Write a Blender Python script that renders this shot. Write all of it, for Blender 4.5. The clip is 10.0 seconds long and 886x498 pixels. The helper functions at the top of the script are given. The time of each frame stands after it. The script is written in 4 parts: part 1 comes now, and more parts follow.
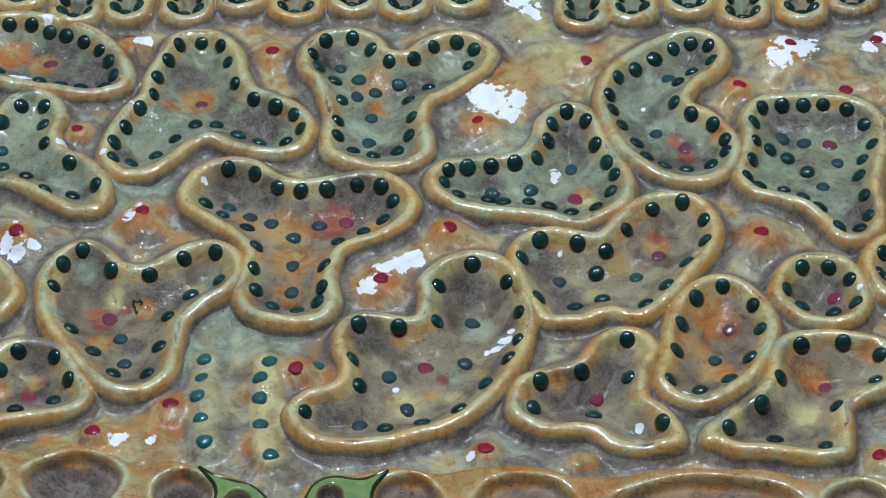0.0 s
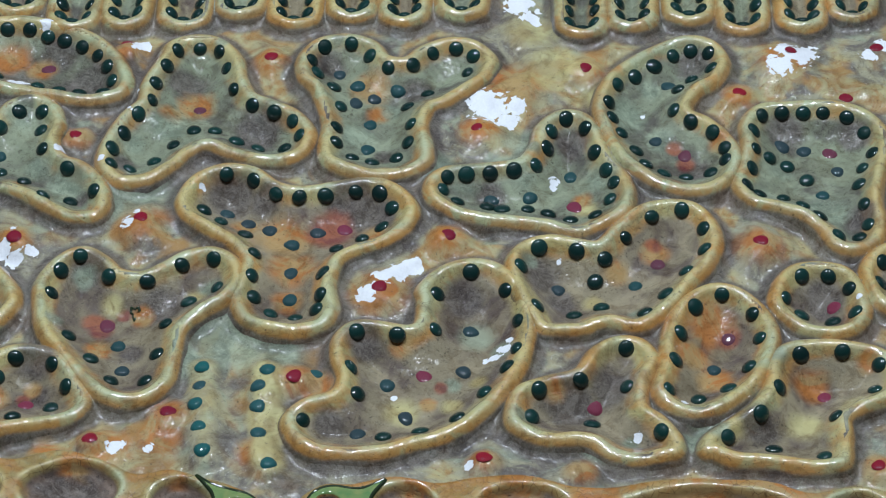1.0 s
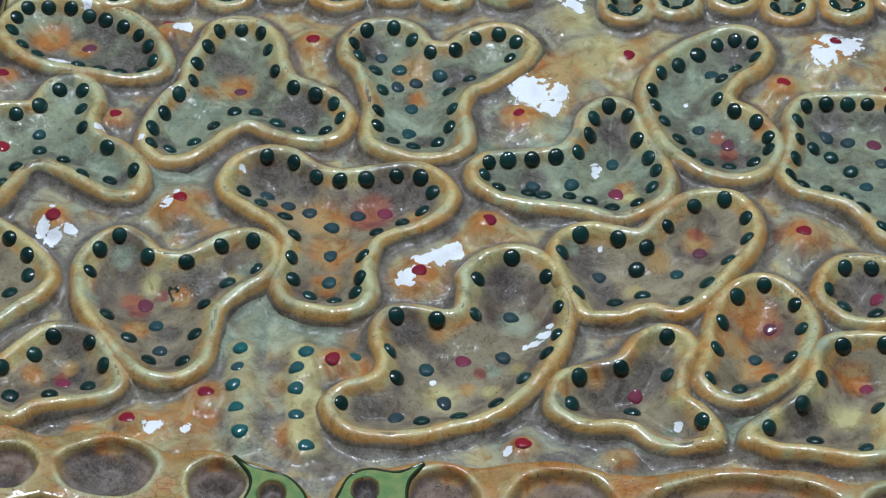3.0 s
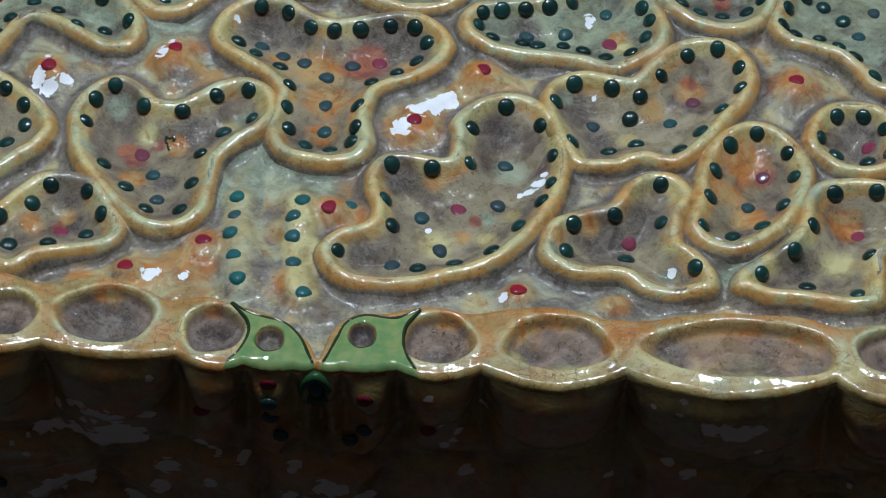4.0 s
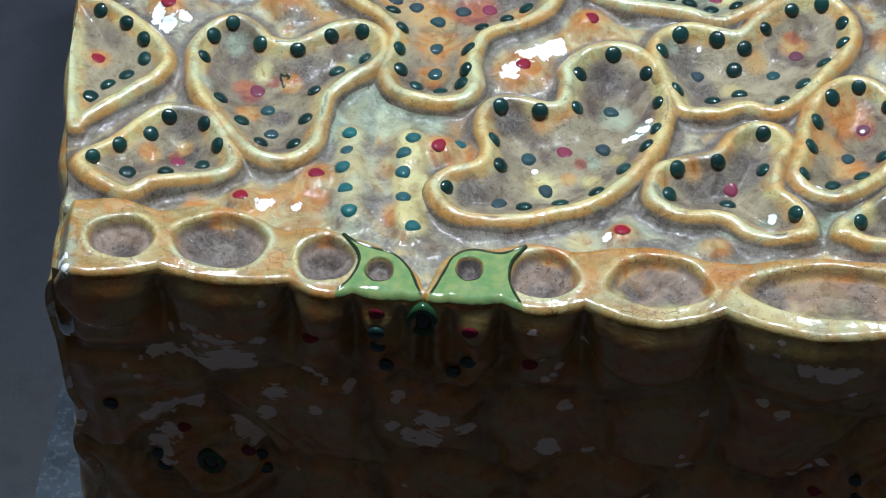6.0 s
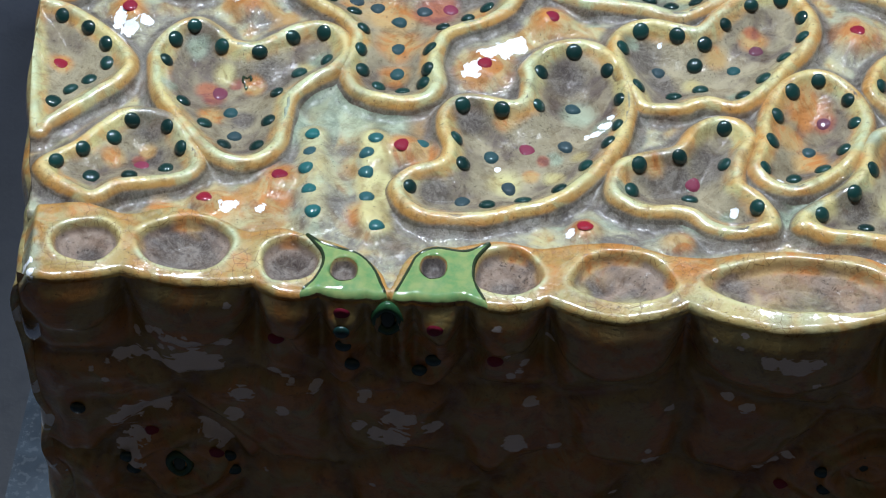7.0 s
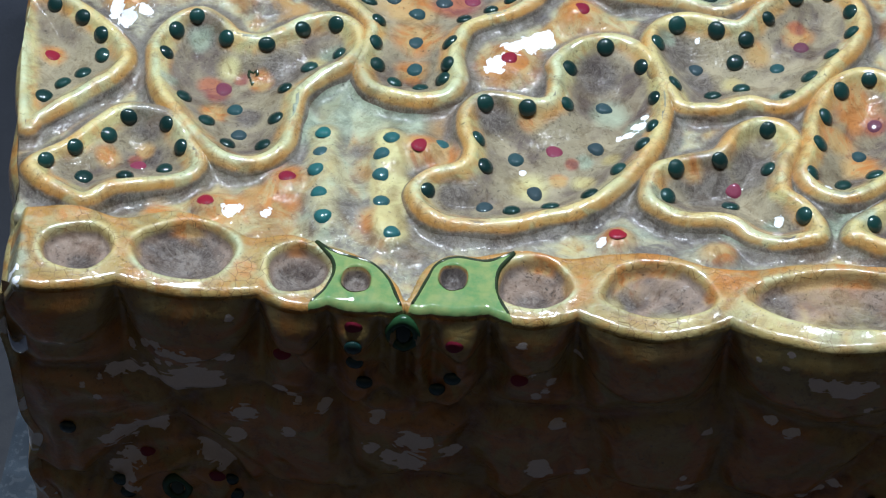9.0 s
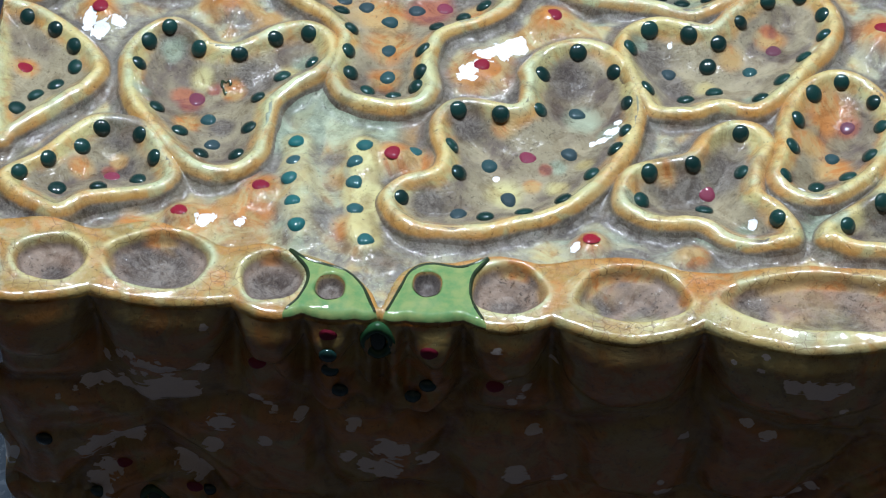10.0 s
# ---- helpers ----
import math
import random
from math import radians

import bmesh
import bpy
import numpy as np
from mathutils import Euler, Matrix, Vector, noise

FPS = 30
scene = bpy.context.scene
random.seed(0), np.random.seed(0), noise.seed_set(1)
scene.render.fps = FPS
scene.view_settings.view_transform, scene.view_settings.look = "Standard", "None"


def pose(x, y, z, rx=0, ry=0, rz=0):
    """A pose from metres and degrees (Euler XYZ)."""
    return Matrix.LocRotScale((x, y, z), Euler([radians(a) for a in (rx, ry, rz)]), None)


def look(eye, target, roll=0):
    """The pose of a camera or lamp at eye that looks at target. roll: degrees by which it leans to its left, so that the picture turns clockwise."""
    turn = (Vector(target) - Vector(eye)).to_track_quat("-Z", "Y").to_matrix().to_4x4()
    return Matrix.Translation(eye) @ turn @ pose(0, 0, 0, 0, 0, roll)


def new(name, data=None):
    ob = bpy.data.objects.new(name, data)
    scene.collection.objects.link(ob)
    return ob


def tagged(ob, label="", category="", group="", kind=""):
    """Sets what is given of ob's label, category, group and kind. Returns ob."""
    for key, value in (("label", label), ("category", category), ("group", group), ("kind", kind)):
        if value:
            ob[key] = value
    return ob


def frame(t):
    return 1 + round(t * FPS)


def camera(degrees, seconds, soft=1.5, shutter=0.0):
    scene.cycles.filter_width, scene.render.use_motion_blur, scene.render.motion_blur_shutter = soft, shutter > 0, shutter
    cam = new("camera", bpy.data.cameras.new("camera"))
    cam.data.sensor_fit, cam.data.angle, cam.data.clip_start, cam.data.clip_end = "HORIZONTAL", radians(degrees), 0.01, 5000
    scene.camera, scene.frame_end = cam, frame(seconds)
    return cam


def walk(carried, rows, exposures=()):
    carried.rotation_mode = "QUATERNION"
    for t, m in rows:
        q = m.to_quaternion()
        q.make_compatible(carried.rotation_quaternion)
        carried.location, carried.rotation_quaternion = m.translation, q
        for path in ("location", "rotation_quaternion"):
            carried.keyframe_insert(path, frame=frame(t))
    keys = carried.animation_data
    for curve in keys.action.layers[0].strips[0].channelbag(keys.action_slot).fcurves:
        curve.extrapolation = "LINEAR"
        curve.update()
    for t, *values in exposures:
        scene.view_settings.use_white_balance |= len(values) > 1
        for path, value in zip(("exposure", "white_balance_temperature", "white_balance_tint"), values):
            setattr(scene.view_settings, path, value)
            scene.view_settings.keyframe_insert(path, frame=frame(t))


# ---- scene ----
cam = camera(20.0, 10.0, soft=1.2)
PATH = [
    (0, (0.10845, -0.75031, 0.93194), (0.07103, 0.10116, 0.08719), -0.599),
    (0.5, (0.10793, -0.75002, 0.93014), (0.07271, 0.10315, 0.08701), -0.364),
    (1, (0.10738, -0.74458, 0.93318), (0.07137, 0.10641, 0.08788), -0.334),
    (1.5, (0.10530, -0.74997, 0.93119), (0.07117, 0.10101, 0.08581), -0.244),
    (2, (0.09930, -0.74663, 0.93166), (0.05722, 0.10454, 0.08683), -0.031),
    (2.2, (0.09832, -0.74516, 0.93252), (0.03601, 0.10551, 0.08844), -0.305),
    (2.475, (0.09763, -0.74418, 0.93108), (0.02611, 0.10709, 0.08833), -0.367),
    (2.75, (0.09756, -0.74422, 0.92676), (0.03646, 0.10799, 0.08415), -0.114),
    (3.025, (0.09766, -0.74464, 0.92257), (0.05269, 0.10441, 0.07576), 0.144),
    (3.3, (0.09745, -0.74477, 0.92153), (0.06023, 0.09297, 0.06316), 0.100),
    (3.5, (0.09708, -0.74461, 0.92265), (0.05915, 0.08096, 0.05259), -0.116),
    (4, (0.09171, -0.75780, 0.92237), (0.05633, 0.04685, 0.03283), 0.493),
    (4.5, (0.09548, -0.77003, 0.92398), (0.04774, 0.02795, 0.02903), -0.033),
    (5, (0.08791, -0.78685, 0.92371), (0.03108, 0.01222, 0.03026), 0.231),
    (5.2, (0.08160, -0.79286, 0.92491), (0.01870, 0.00595, 0.03164), 0.535),
    (5.475, (0.07624, -0.79776, 0.92642), (0.00841, 0.00082, 0.03330), 0.732),
    (5.75, (0.07427, -0.79981, 0.92781), (0.00544, -0.00109, 0.03488), 0.689),
    (6.025, (0.07468, -0.80107, 0.92863), (0.00822, -0.00171, 0.03611), 0.522),
    (6.3, (0.07648, -0.80365, 0.92841), (0.01518, -0.00298, 0.03669), 0.346),
    (6.5, (0.07833, -0.80702, 0.92765), (0.02250, -0.00492, 0.03685), 0.225),
    (7, (0.07938, -0.80686, 0.92881), (0.02539, -0.00383, 0.03875), 0.379),
    (7.5, (0.07654, -0.80537, 0.92991), (0.02346, -0.00255, 0.03959), 0.476),
    (8, (0.07734, -0.79003, 0.91114), (0.01945, 0.01449, 0.02266), 0.398),
    (8.5, (0.07590, -0.77734, 0.89666), (0.01615, 0.02918, 0.01012), 0.291),
    (9, (0.06962, -0.74173, 0.85813), (0.01115, 0.06322, -0.02992), 0.546),
    (9.5, (0.07128, -0.74384, 0.85601), (0.01325, 0.06313, -0.03023), 0.402),
    (10, (0.07709, -0.74479, 0.85497), (0.02313, 0.06649, -0.02758), 0.109),
]
EXPOSURES = [(0.0, -0.21), (3.5, -0.23), (4.5, -0.27), (5.2, 0.02), (6.3, 0.57), (10.0, 0.56)]
walk(cam, [(t, look(eye, target, roll)) for t, eye, target, roll in PATH], EXPOSURES)

# ---- world and lamps: a dim show room, one overhead spot bank behind the model ----
world = bpy.data.worlds.new("room_air")
world.use_nodes = True
scene.world = world
world.node_tree.nodes["Background"].inputs[0].default_value = (0.95, 0.95, 1.0, 1)
world.node_tree.nodes["Background"].inputs[1].default_value = 0.03


def lamp(name, eye, target, power, size, size_y, colour):
    data = bpy.data.lights.new(name, "AREA")
    data.shape, data.size, data.size_y, data.energy, data.color = "RECTANGLE", size, size_y, power, colour
    ob = new(name, data)
    ob.matrix_world = look(eye, target)
    return ob


lamp("ceiling_lamp", (-0.42, 0.50, 2.1), (0.05, 0.15, 0), 39.5, 0.28, 0.24, (0.78, 0.885, 1.0))
lamp("ceiling_lamp", (0.50, 0.54, 2.1), (0.05, 0.15, 0), 33, 0.28, 0.24, (0.78, 0.885, 1.0))

# ---- materials ----


class Nodes:
    """Short hand for node trees."""

    def __init__(self, name):
        self.mat = bpy.data.materials.new(name)
        self.mat.use_nodes = True
        self.tree = self.mat.node_tree
        self.tree.nodes.clear()
        self.pos = self.make("ShaderNodeTexCoord").outputs["Object"]

    def make(self, kind, **sockets):
        n = self.tree.nodes.new(kind)
        for key, v in sockets.items():
            self.put(n.inputs[key.replace("_", " ")], v)
        return n

    def put(self, socket, v):
        if isinstance(v, bpy.types.NodeSocket):
            self.tree.links.new(v, socket)
        elif isinstance(v, tuple) and len(v) == 3:
            socket.default_value = (*v, 1) if len(socket.default_value) == 4 else v
        else:
            socket.default_value = v

    def noise(self, scale, detail=3.0, rough=0.55, warp=0.0):
        return self.make("ShaderNodeTexNoise", Vector=self.pos, Scale=scale, Detail=detail, Roughness=rough, Distortion=warp).outputs["Fac"]

    def attr(self, name):
        n = self.make("ShaderNodeAttribute")
        n.attribute_name = name
        return n.outputs["Fac"]

    def math(self, op, a, b=0.0, c=0.0):
        n = self.make("ShaderNodeMath")
        n.operation = op
        for s, v in zip(n.inputs, (a, b, c)):
            self.put(s, v)
        return n.outputs[0]

    def step(self, v, lo, hi, a=0.0, b=1.0):
        n = self.make("ShaderNodeMapRange")
        n.interpolation_type = "SMOOTHSTEP"
        for s, q in zip(n.inputs, (v, lo, hi, a, b)):
            self.put(s, q)
        return n.outputs[0]

    def mix(self, f, a, b, how="MIX"):
        n = self.make("ShaderNodeMix")
        n.data_type, n.blend_type = "RGBA", how
        for i, v in ((0, f), (6, a), (7, b)):
            self.put(n.inputs[i], v)
        return n.outputs[2]

    def bump(self, height, strength, distance):
        return self.make("ShaderNodeBump", Height=height, Strength=strength, Distance=distance).outputs[0]

    def done(self, colour, rough, normal=None, metal=0.0, coat=0.0, spec=0.5, **more):
        b = self.make("ShaderNodeBsdfPrincipled", Base_Color=colour, Roughness=rough, Metallic=metal)
        b.inputs["Coat Weight"].default_value = coat
        b.inputs["Coat Roughness"].default_value = 0.06
        b.inputs["Specular IOR Level"].default_value = spec
        if normal is not None:
            self.put(b.inputs["Normal"], normal)
        for key, v in more.items():
            self.put(b.inputs[key.replace("_", " ")], v)
        o = self.make("ShaderNodeOutputMaterial")
        self.tree.links.new(b.outputs[0], o.inputs[0])
        return self.mat


def glaze(name, floor_a, floor_b, rim_a, rim_b, speckle=0.6, craze=0.0, gloss=0.28, green=0.6, plaster=1.0, hollow=0.14, flake=(1.0, 1.0, 1.0), bare=(0.80, 0.83, 0.88), patch=0.65, ripple=0.42):
    """Old varnish over painted plaster: straw and amber rims, greyed hollows, brushed streaks, stains, white chips, crazing."""
    k = Nodes(name)
    big, mid, fine, grain = k.noise(24, 3, 0.6, 0.8), k.noise(70, 5, 0.62, 1.2), k.noise(230, 5, 0.7, 0.6), k.noise(900, 2)
    streak = k.noise(48, 5, 0.66, 1.3)
    scrub = k.noise(190, 7, 0.8, 3.0)
    wob = k.math("MULTIPLY", k.math("SUBTRACT", k.noise(46, 4, 0.6, 1.0), 0.5), 0.75)
    wash = k.noise(30, 3, 0.55, 1.5)
    # hollow floors: thin olive and buff washes over mauve grey
    floor = k.mix(k.step(k.math("ADD", k.math("MULTIPLY", big, 0.7), k.math("MULTIPLY", streak, 0.3)), 0.36, 0.56), floor_a, floor_b)
    floor = k.mix(k.math("MULTIPLY", k.step(wash, 0.50, 0.64), 0.55), floor, tuple(1.45 * q for q in floor_b))
    floor = k.mix(k.math("MULTIPLY", k.step(scrub, 0.55, 0.64), 0.25), floor, (0.42, 0.40, 0.31))
    floor = k.mix(k.math("MULTIPLY", k.math("MULTIPLY", k.step(k.noise(360, 5, 0.75, 0.8), 0.54, 0.64), speckle), k.step(k.math("ADD", wash, k.math("MULTIPLY", k.attr("grey"), -0.3)), 0.42, 0.52, 1.0, 0.35)), floor, (0.05, 0.04, 0.035))
    # troughs: mauve grey with pale scratches, ochre and green glaze run into them
    soil = k.mix(k.step(streak, 0.36, 0.60), (0.145, 0.13, 0.115), (0.33, 0.315, 0.22))
    soil = k.mix(k.math("MULTIPLY", k.step(wash, 0.52, 0.62), 0.6), soil, (0.30, 0.35, 0.26))
    soil = k.mix(k.math("MULTIPLY", k.step(scrub, 0.56, 0.62), 0.5), soil, (0.50, 0.50, 0.44))
    soil = k.mix(k.math("MULTIPLY", k.step(k.noise(17, 3, 0.6, 1.2), 0.44, 0.58), 0.8), soil, k.mix(k.step(streak, 0.4, 0.6), (0.39, 0.225, 0.075), (0.44, 0.39, 0.20)))
    # rims: patches of amber, straw, pale green and cream, darker amber down the outer flank
    rim = k.mix(k.step(k.noise(31, 3, 0.6, 1.2), 0.42, 0.56), rim_a, rim_b)
    rim = k.mix(k.math("MULTIPLY", k.attr("low"), k.step(mid, 0.3, 0.6, 0.65, 1.0)), rim, tuple(0.85 * q for q in rim_a))
    rim = k.mix(k.math("MULTIPLY", k.step(k.noise(37, 3, 0.6, 0.9), 0.52, 0.62), green), rim, (0.37, 0.43, 0.25))
    rim = k.mix(k.math("MULTIPLY", k.step(wash, 0.50, 0.38), patch), rim, (0.53, 0.23, 0.05))
    rim = k.mix(k.math("MULTIPLY", k.step(k.noise(75, 4, 0.7, 1.5), 0.55, 0.66), 0.55), rim, (0.40, 0.20, 0.06))
    rim = k.mix(k.math("MULTIPLY", k.step(fine, 0.52, 0.68), 0.3), rim, (0.28, 0.14, 0.04))
    rim = k.mix(k.math("MULTIPLY", k.attr("crest"), k.step(streak, 0.32, 0.58, 0.2, 0.85)), rim, k.mix(k.step(k.noise(21, 3, 0.6), 0.44, 0.58), (0.56, 0.48, 0.225), (0.47, 0.53, 0.34)))
    colour = k.mix(k.step(k.math("ADD", k.attr("rim"), wob), 0.25, 0.85), floor, rim)
    colour = k.mix(k.step(k.math("ADD", k.attr("out"), wob), 0.25, 0.80), colour, soil)
    # grey: mauve paint in patches and troughs, with the trough shade painted in
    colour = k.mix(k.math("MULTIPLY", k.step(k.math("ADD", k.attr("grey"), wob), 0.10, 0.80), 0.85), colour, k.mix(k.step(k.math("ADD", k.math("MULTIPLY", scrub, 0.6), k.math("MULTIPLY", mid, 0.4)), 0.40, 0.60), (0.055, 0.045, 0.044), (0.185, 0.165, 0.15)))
    colour = k.mix(k.math("MULTIPLY", k.step(k.math("ADD", k.attr("warm"), wob), 0.15, 0.95), 0.8), colour, k.mix(k.step(streak, 0.42, 0.58), (0.45, 0.17, 0.04), (0.42, 0.27, 0.11)))
    colour = k.mix(k.math("MULTIPLY", k.step(k.math("ADD", k.attr("sea"), wob), 0.15, 0.9), 0.75), colour, k.mix(k.step(k.math("ADD", k.math("MULTIPLY", scrub, 0.4), k.math("MULTIPLY", wash, 0.6)), 0.40, 0.60), (0.16, 0.20, 0.15), (0.36, 0.425, 0.315)))
    colour = k.mix(k.math("MULTIPLY", k.step(k.math("ADD", k.attr("blush"), wob), 0.15, 0.85), 0.75), colour, k.mix(k.step(mid, 0.4, 0.6), (0.20, 0.045, 0.045), (0.34, 0.11, 0.06)))
    colour = k.mix(k.math("MULTIPLY", k.step(k.math("ADD", k.attr("straw"), wob), 0.2, 0.9), 0.8), colour, k.mix(k.step(wash, 0.40, 0.60), (0.40, 0.33, 0.15), (0.54, 0.50, 0.24)))
    # dirt: soft stains, fine pepper, pits
    dirt = k.math("MULTIPLY", k.step(k.noise(85, 6, 0.78, 0.7), 0.48, 0.66), 0.6)
    colour = k.mix(dirt, colour, (0.46, 0.38, 0.32), "MULTIPLY")
    colour = k.mix(k.math("MULTIPLY", k.step(k.noise(20, 4, 0.65, 1.4), 0.50, 0.66), 0.4), colour, (0.55, 0.47, 0.45), "MULTIPLY")
    pits = k.step(k.noise(520, 2, 0.6), 0.65, 0.71)
    colour = k.mix(k.math("MULTIPLY", pits, 0.5), colour, (0.03, 0.025, 0.02))
    if craze:
        v = k.make("ShaderNodeTexVoronoi", Vector=k.pos, Scale=190.0)
        v.feature = "DISTANCE_TO_EDGE"
        line = k.math("MULTIPLY", k.step(v.outputs["Distance"], 0.0, 0.04, 1.0, 0.0), k.step(k.noise(30), 0.42, 0.54))
        line = k.math("MULTIPLY", line, k.step(k.attr("rim"), 0.3, 0.8))
        colour = k.mix(k.math("MULTIPLY", line, craze), colour, (0.12, 0.06, 0.02))
    scaled = k.make("ShaderNodeMapping", Vector=k.pos)
    scaled.inputs["Scale"].default_value = flake
    # flakes break off along straight, angular edges
    cracked = k.make("ShaderNodeTexVoronoi", Vector=scaled.outputs[0], Scale=260.0).outputs["Color"]
    ragged = k.make("ShaderNodeTexNoise", Vector=scaled.outputs[0], Scale=100.0, Detail=2.5, Roughness=0.6).outputs["Fac"]
    ragged = k.math("ADD", k.math("MULTIPLY", k.math("SUBTRACT", ragged, 0.5), 1.15), k.math("MULTIPLY", k.math("SUBTRACT", k.make("ShaderNodeSeparateColor", Color=cracked).outputs[0], 0.5), 0.55))
    chip = k.step(k.math("ADD", k.attr("chip"), ragged), 0.46, 0.52)
    chip = k.math("MULTIPLY", chip, k.step(k.attr("chip"), 0.04, 0.08))
    colour = k.mix(chip, colour, k.mix(k.step(grain, 0.35, 0.7), tuple(0.95 * plaster * q for q in bare), tuple(plaster * q for q in bare)))
    rough = k.step(fine, 0.4, 0.7, gloss, gloss + 0.2)
    height = k.math("ADD", k.math("ADD", k.math("MULTIPLY", mid, 0.8), k.math("MULTIPLY", fine, 0.4)), k.math("ADD", k.math("MULTIPLY", chip, -0.4), k.math("ADD", k.math("MULTIPLY", scrub, 0.25), k.math("MULTIPLY", pits, -0.2))))
    coat = k.math("MULTIPLY", k.step(k.math("MAXIMUM", k.attr("rim"), k.attr("out")), 0.1, 0.6, hollow, 1.0), k.math("MULTIPLY", k.step(chip, 0.0, 1.0, 1.0, 0.15), k.step(k.attr("out"), 0.3, 1.0, 1.0, 0.22)))
    gentle = k.bump(k.math("ADD", k.math("MULTIPLY", k.noise(55, 3), 0.55), k.math("ADD", k.math("MULTIPLY", k.noise(150, 3), 0.6), k.math("MULTIPLY", k.noise(420, 3), 0.14))), ripple, 0.003)
    spec = k.math("MULTIPLY", k.step(k.math("MAXIMUM", k.attr("rim"), k.attr("out")), 0.1, 0.7, 0.05, 0.38), k.step(k.attr("out"), 0.3, 1.0, 1.0, 0.5))
    return k.done(colour, rough, k.bump(height, 0.45, 0.0025), Specular_IOR_Level=spec, Coat_Weight=coat, Coat_Normal=gentle, Coat_Roughness=k.step(fine, 0.4, 0.7, 0.09, 0.18), Coat_IOR=1.52)


def paint(name, colour, dark, rough=0.5, coat=0.8):
    k = Nodes(name)
    r = k.make("ShaderNodeObjectInfo").outputs["Random"]
    c = k.mix(k.step(k.math("ADD", k.math("MULTIPLY", k.noise(180, 4, 0.6), 0.7), k.math("MULTIPLY", r, 0.4)), 0.35, 0.8), dark, colour)
    return k.done(c, rough, k.bump(k.noise(240, 3), 0.2, 0.001), coat=coat, spec=0.1)


GREY, OLIVE, AMBER, STRAW = (0.125, 0.098, 0.086), (0.25, 0.215, 0.145), (0.50, 0.255, 0.065), (0.50, 0.43, 0.185)
CELL = glaze("varnished_cell", GREY, OLIVE, AMBER, STRAW, green=0.6, craze=0.35)
CELL_COOL = glaze("varnished_cell_greenish", (0.11, 0.105, 0.09), (0.235, 0.265, 0.185), (0.44, 0.24, 0.075), (0.39, 0.365, 0.19), green=0.8, craze=0.25, patch=0.4)
GROUND = glaze("varnished_ground", (0.20, 0.175, 0.16), (0.33, 0.31, 0.22), AMBER, STRAW, speckle=0.35)
SKIN = glaze("varnished_skin", (0.10, 0.09, 0.09), (0.235, 0.175, 0.14), (0.34, 0.18, 0.05), (0.34, 0.245, 0.088), speckle=0.9, craze=0.85, green=0.35, hollow=0.04, patch=0.3, ripple=0.22)
# bare plaster is tinted warm here: bounced light put into the flake colour
BACK = glaze("varnished_leaf_skin", (0.25, 0.10, 0.025), (0.28, 0.19, 0.06), (0.44, 0.19, 0.05), (0.38, 0.27, 0.09), speckle=0.3, green=0.2, plaster=0.95, hollow=1.0, flake=(0.5, 1.0, 1.5), bare=(0.80, 0.72, 0.70))
LEAF = paint("green_glaze", (0.22, 0.27, 0.10), (0.075, 0.20, 0.075), 0.5, 0.6)
BEAD = paint("dark_green_bead", (0.008, 0.042, 0.038), (0.004, 0.020, 0.019), 0.4, 1.0)
DIM = paint("dull_blue_green_paint", (0.018, 0.065, 0.07), (0.03, 0.05, 0.06), 0.5, 0.3)
TEAL = paint("blue_green_paint", (0.012, 0.11, 0.11), (0.03, 0.075, 0.085), 0.5, 0.7)
PLUM = paint("plum_paint", (0.19, 0.03, 0.06), (0.11, 0.04, 0.06), 0.5, 0.35)
RED = paint("red_paint", (0.25, 0.012, 0.024), (0.17, 0.012, 0.030), 0.5, 0.4)
PORE = paint("deep_green_paint", (0.022, 0.080, 0.028), (0.010, 0.045, 0.018))
GLUE = Nodes("clear_glue")
GLUE = GLUE.done((0.20, 0.15, 0.11), 0.2, GLUE.bump(GLUE.noise(260, 3), 0.4, 0.001), Transmission_Weight=0.75)
INK = paint("dark_line_paint", (0.02, 0.035, 0.012), (0.01, 0.02, 0.01))

# ---- relief: shared height rules, metres ----
CREST = 0.005


def spline(points, n=10):
    """A closed Catmull-Rom curve through a few control points given in millimetres."""
    p = np.array(points, float) / 1000
    a, b, c, d = np.roll(p, 1, 0), p, np.roll(p, -1, 0), np.roll(p, -2, 0)
    s = (np.arange(n) / n)[None, :, None]
    a, b, c, d = (q[:, None] for q in (a, b, c, d))
    return (0.5 * (2 * b + (c - a) * s + (2 * a - 5 * b + 4 * c - d) * s**2 + (3 * b - a - 3 * c + d) * s**3)).reshape(-1, 2)


def lean(curve, by=0.0032):
    """Draws the side of a closed curve that faces the front edge a little inwards."""
    along = np.roll(curve, -1, 0) - np.roll(curve, 1, 0)
    turn = np.sign(np.sum(curve[:, 0] * np.roll(curve[:, 1], -1) - np.roll(curve[:, 0], -1) * curve[:, 1]))
    out = turn * np.stack([along[:, 1], -along[:, 0]], 1) / np.maximum(np.hypot(*along.T), 1e-9)[:, None]
    return curve - out * (by * np.clip(-out[:, 1], 0, 1))[:, None]


def inside(curve, x, y):
    """Signed distance to a closed curve, positive inside it."""
    shape = np.shape(x)
    q = np.stack([np.ravel(x), np.ravel(y)], -1)
    best, sign = np.full(len(q), 9.0), np.zeros(len(q), bool)
    for a, b in zip(curve, np.roll(curve, -1, 0)):
        e, w = b - a, q - a
        h = np.clip((w @ e) / max(e @ e, 1e-12), 0, 1)
        best = np.minimum(best, np.hypot(w[:, 0] - h * e[0], w[:, 1] - h * e[1]))
        if a[1] != b[1]:
            cross = (a[1] > q[:, 1]) != (b[1] > q[:, 1])
            sign ^= cross & (q[:, 0] < (b[0] - a[0]) * (q[:, 1] - a[1]) / (b[1] - a[1]) + a[0])
    return np.where(sign, best, -best).reshape(shape)


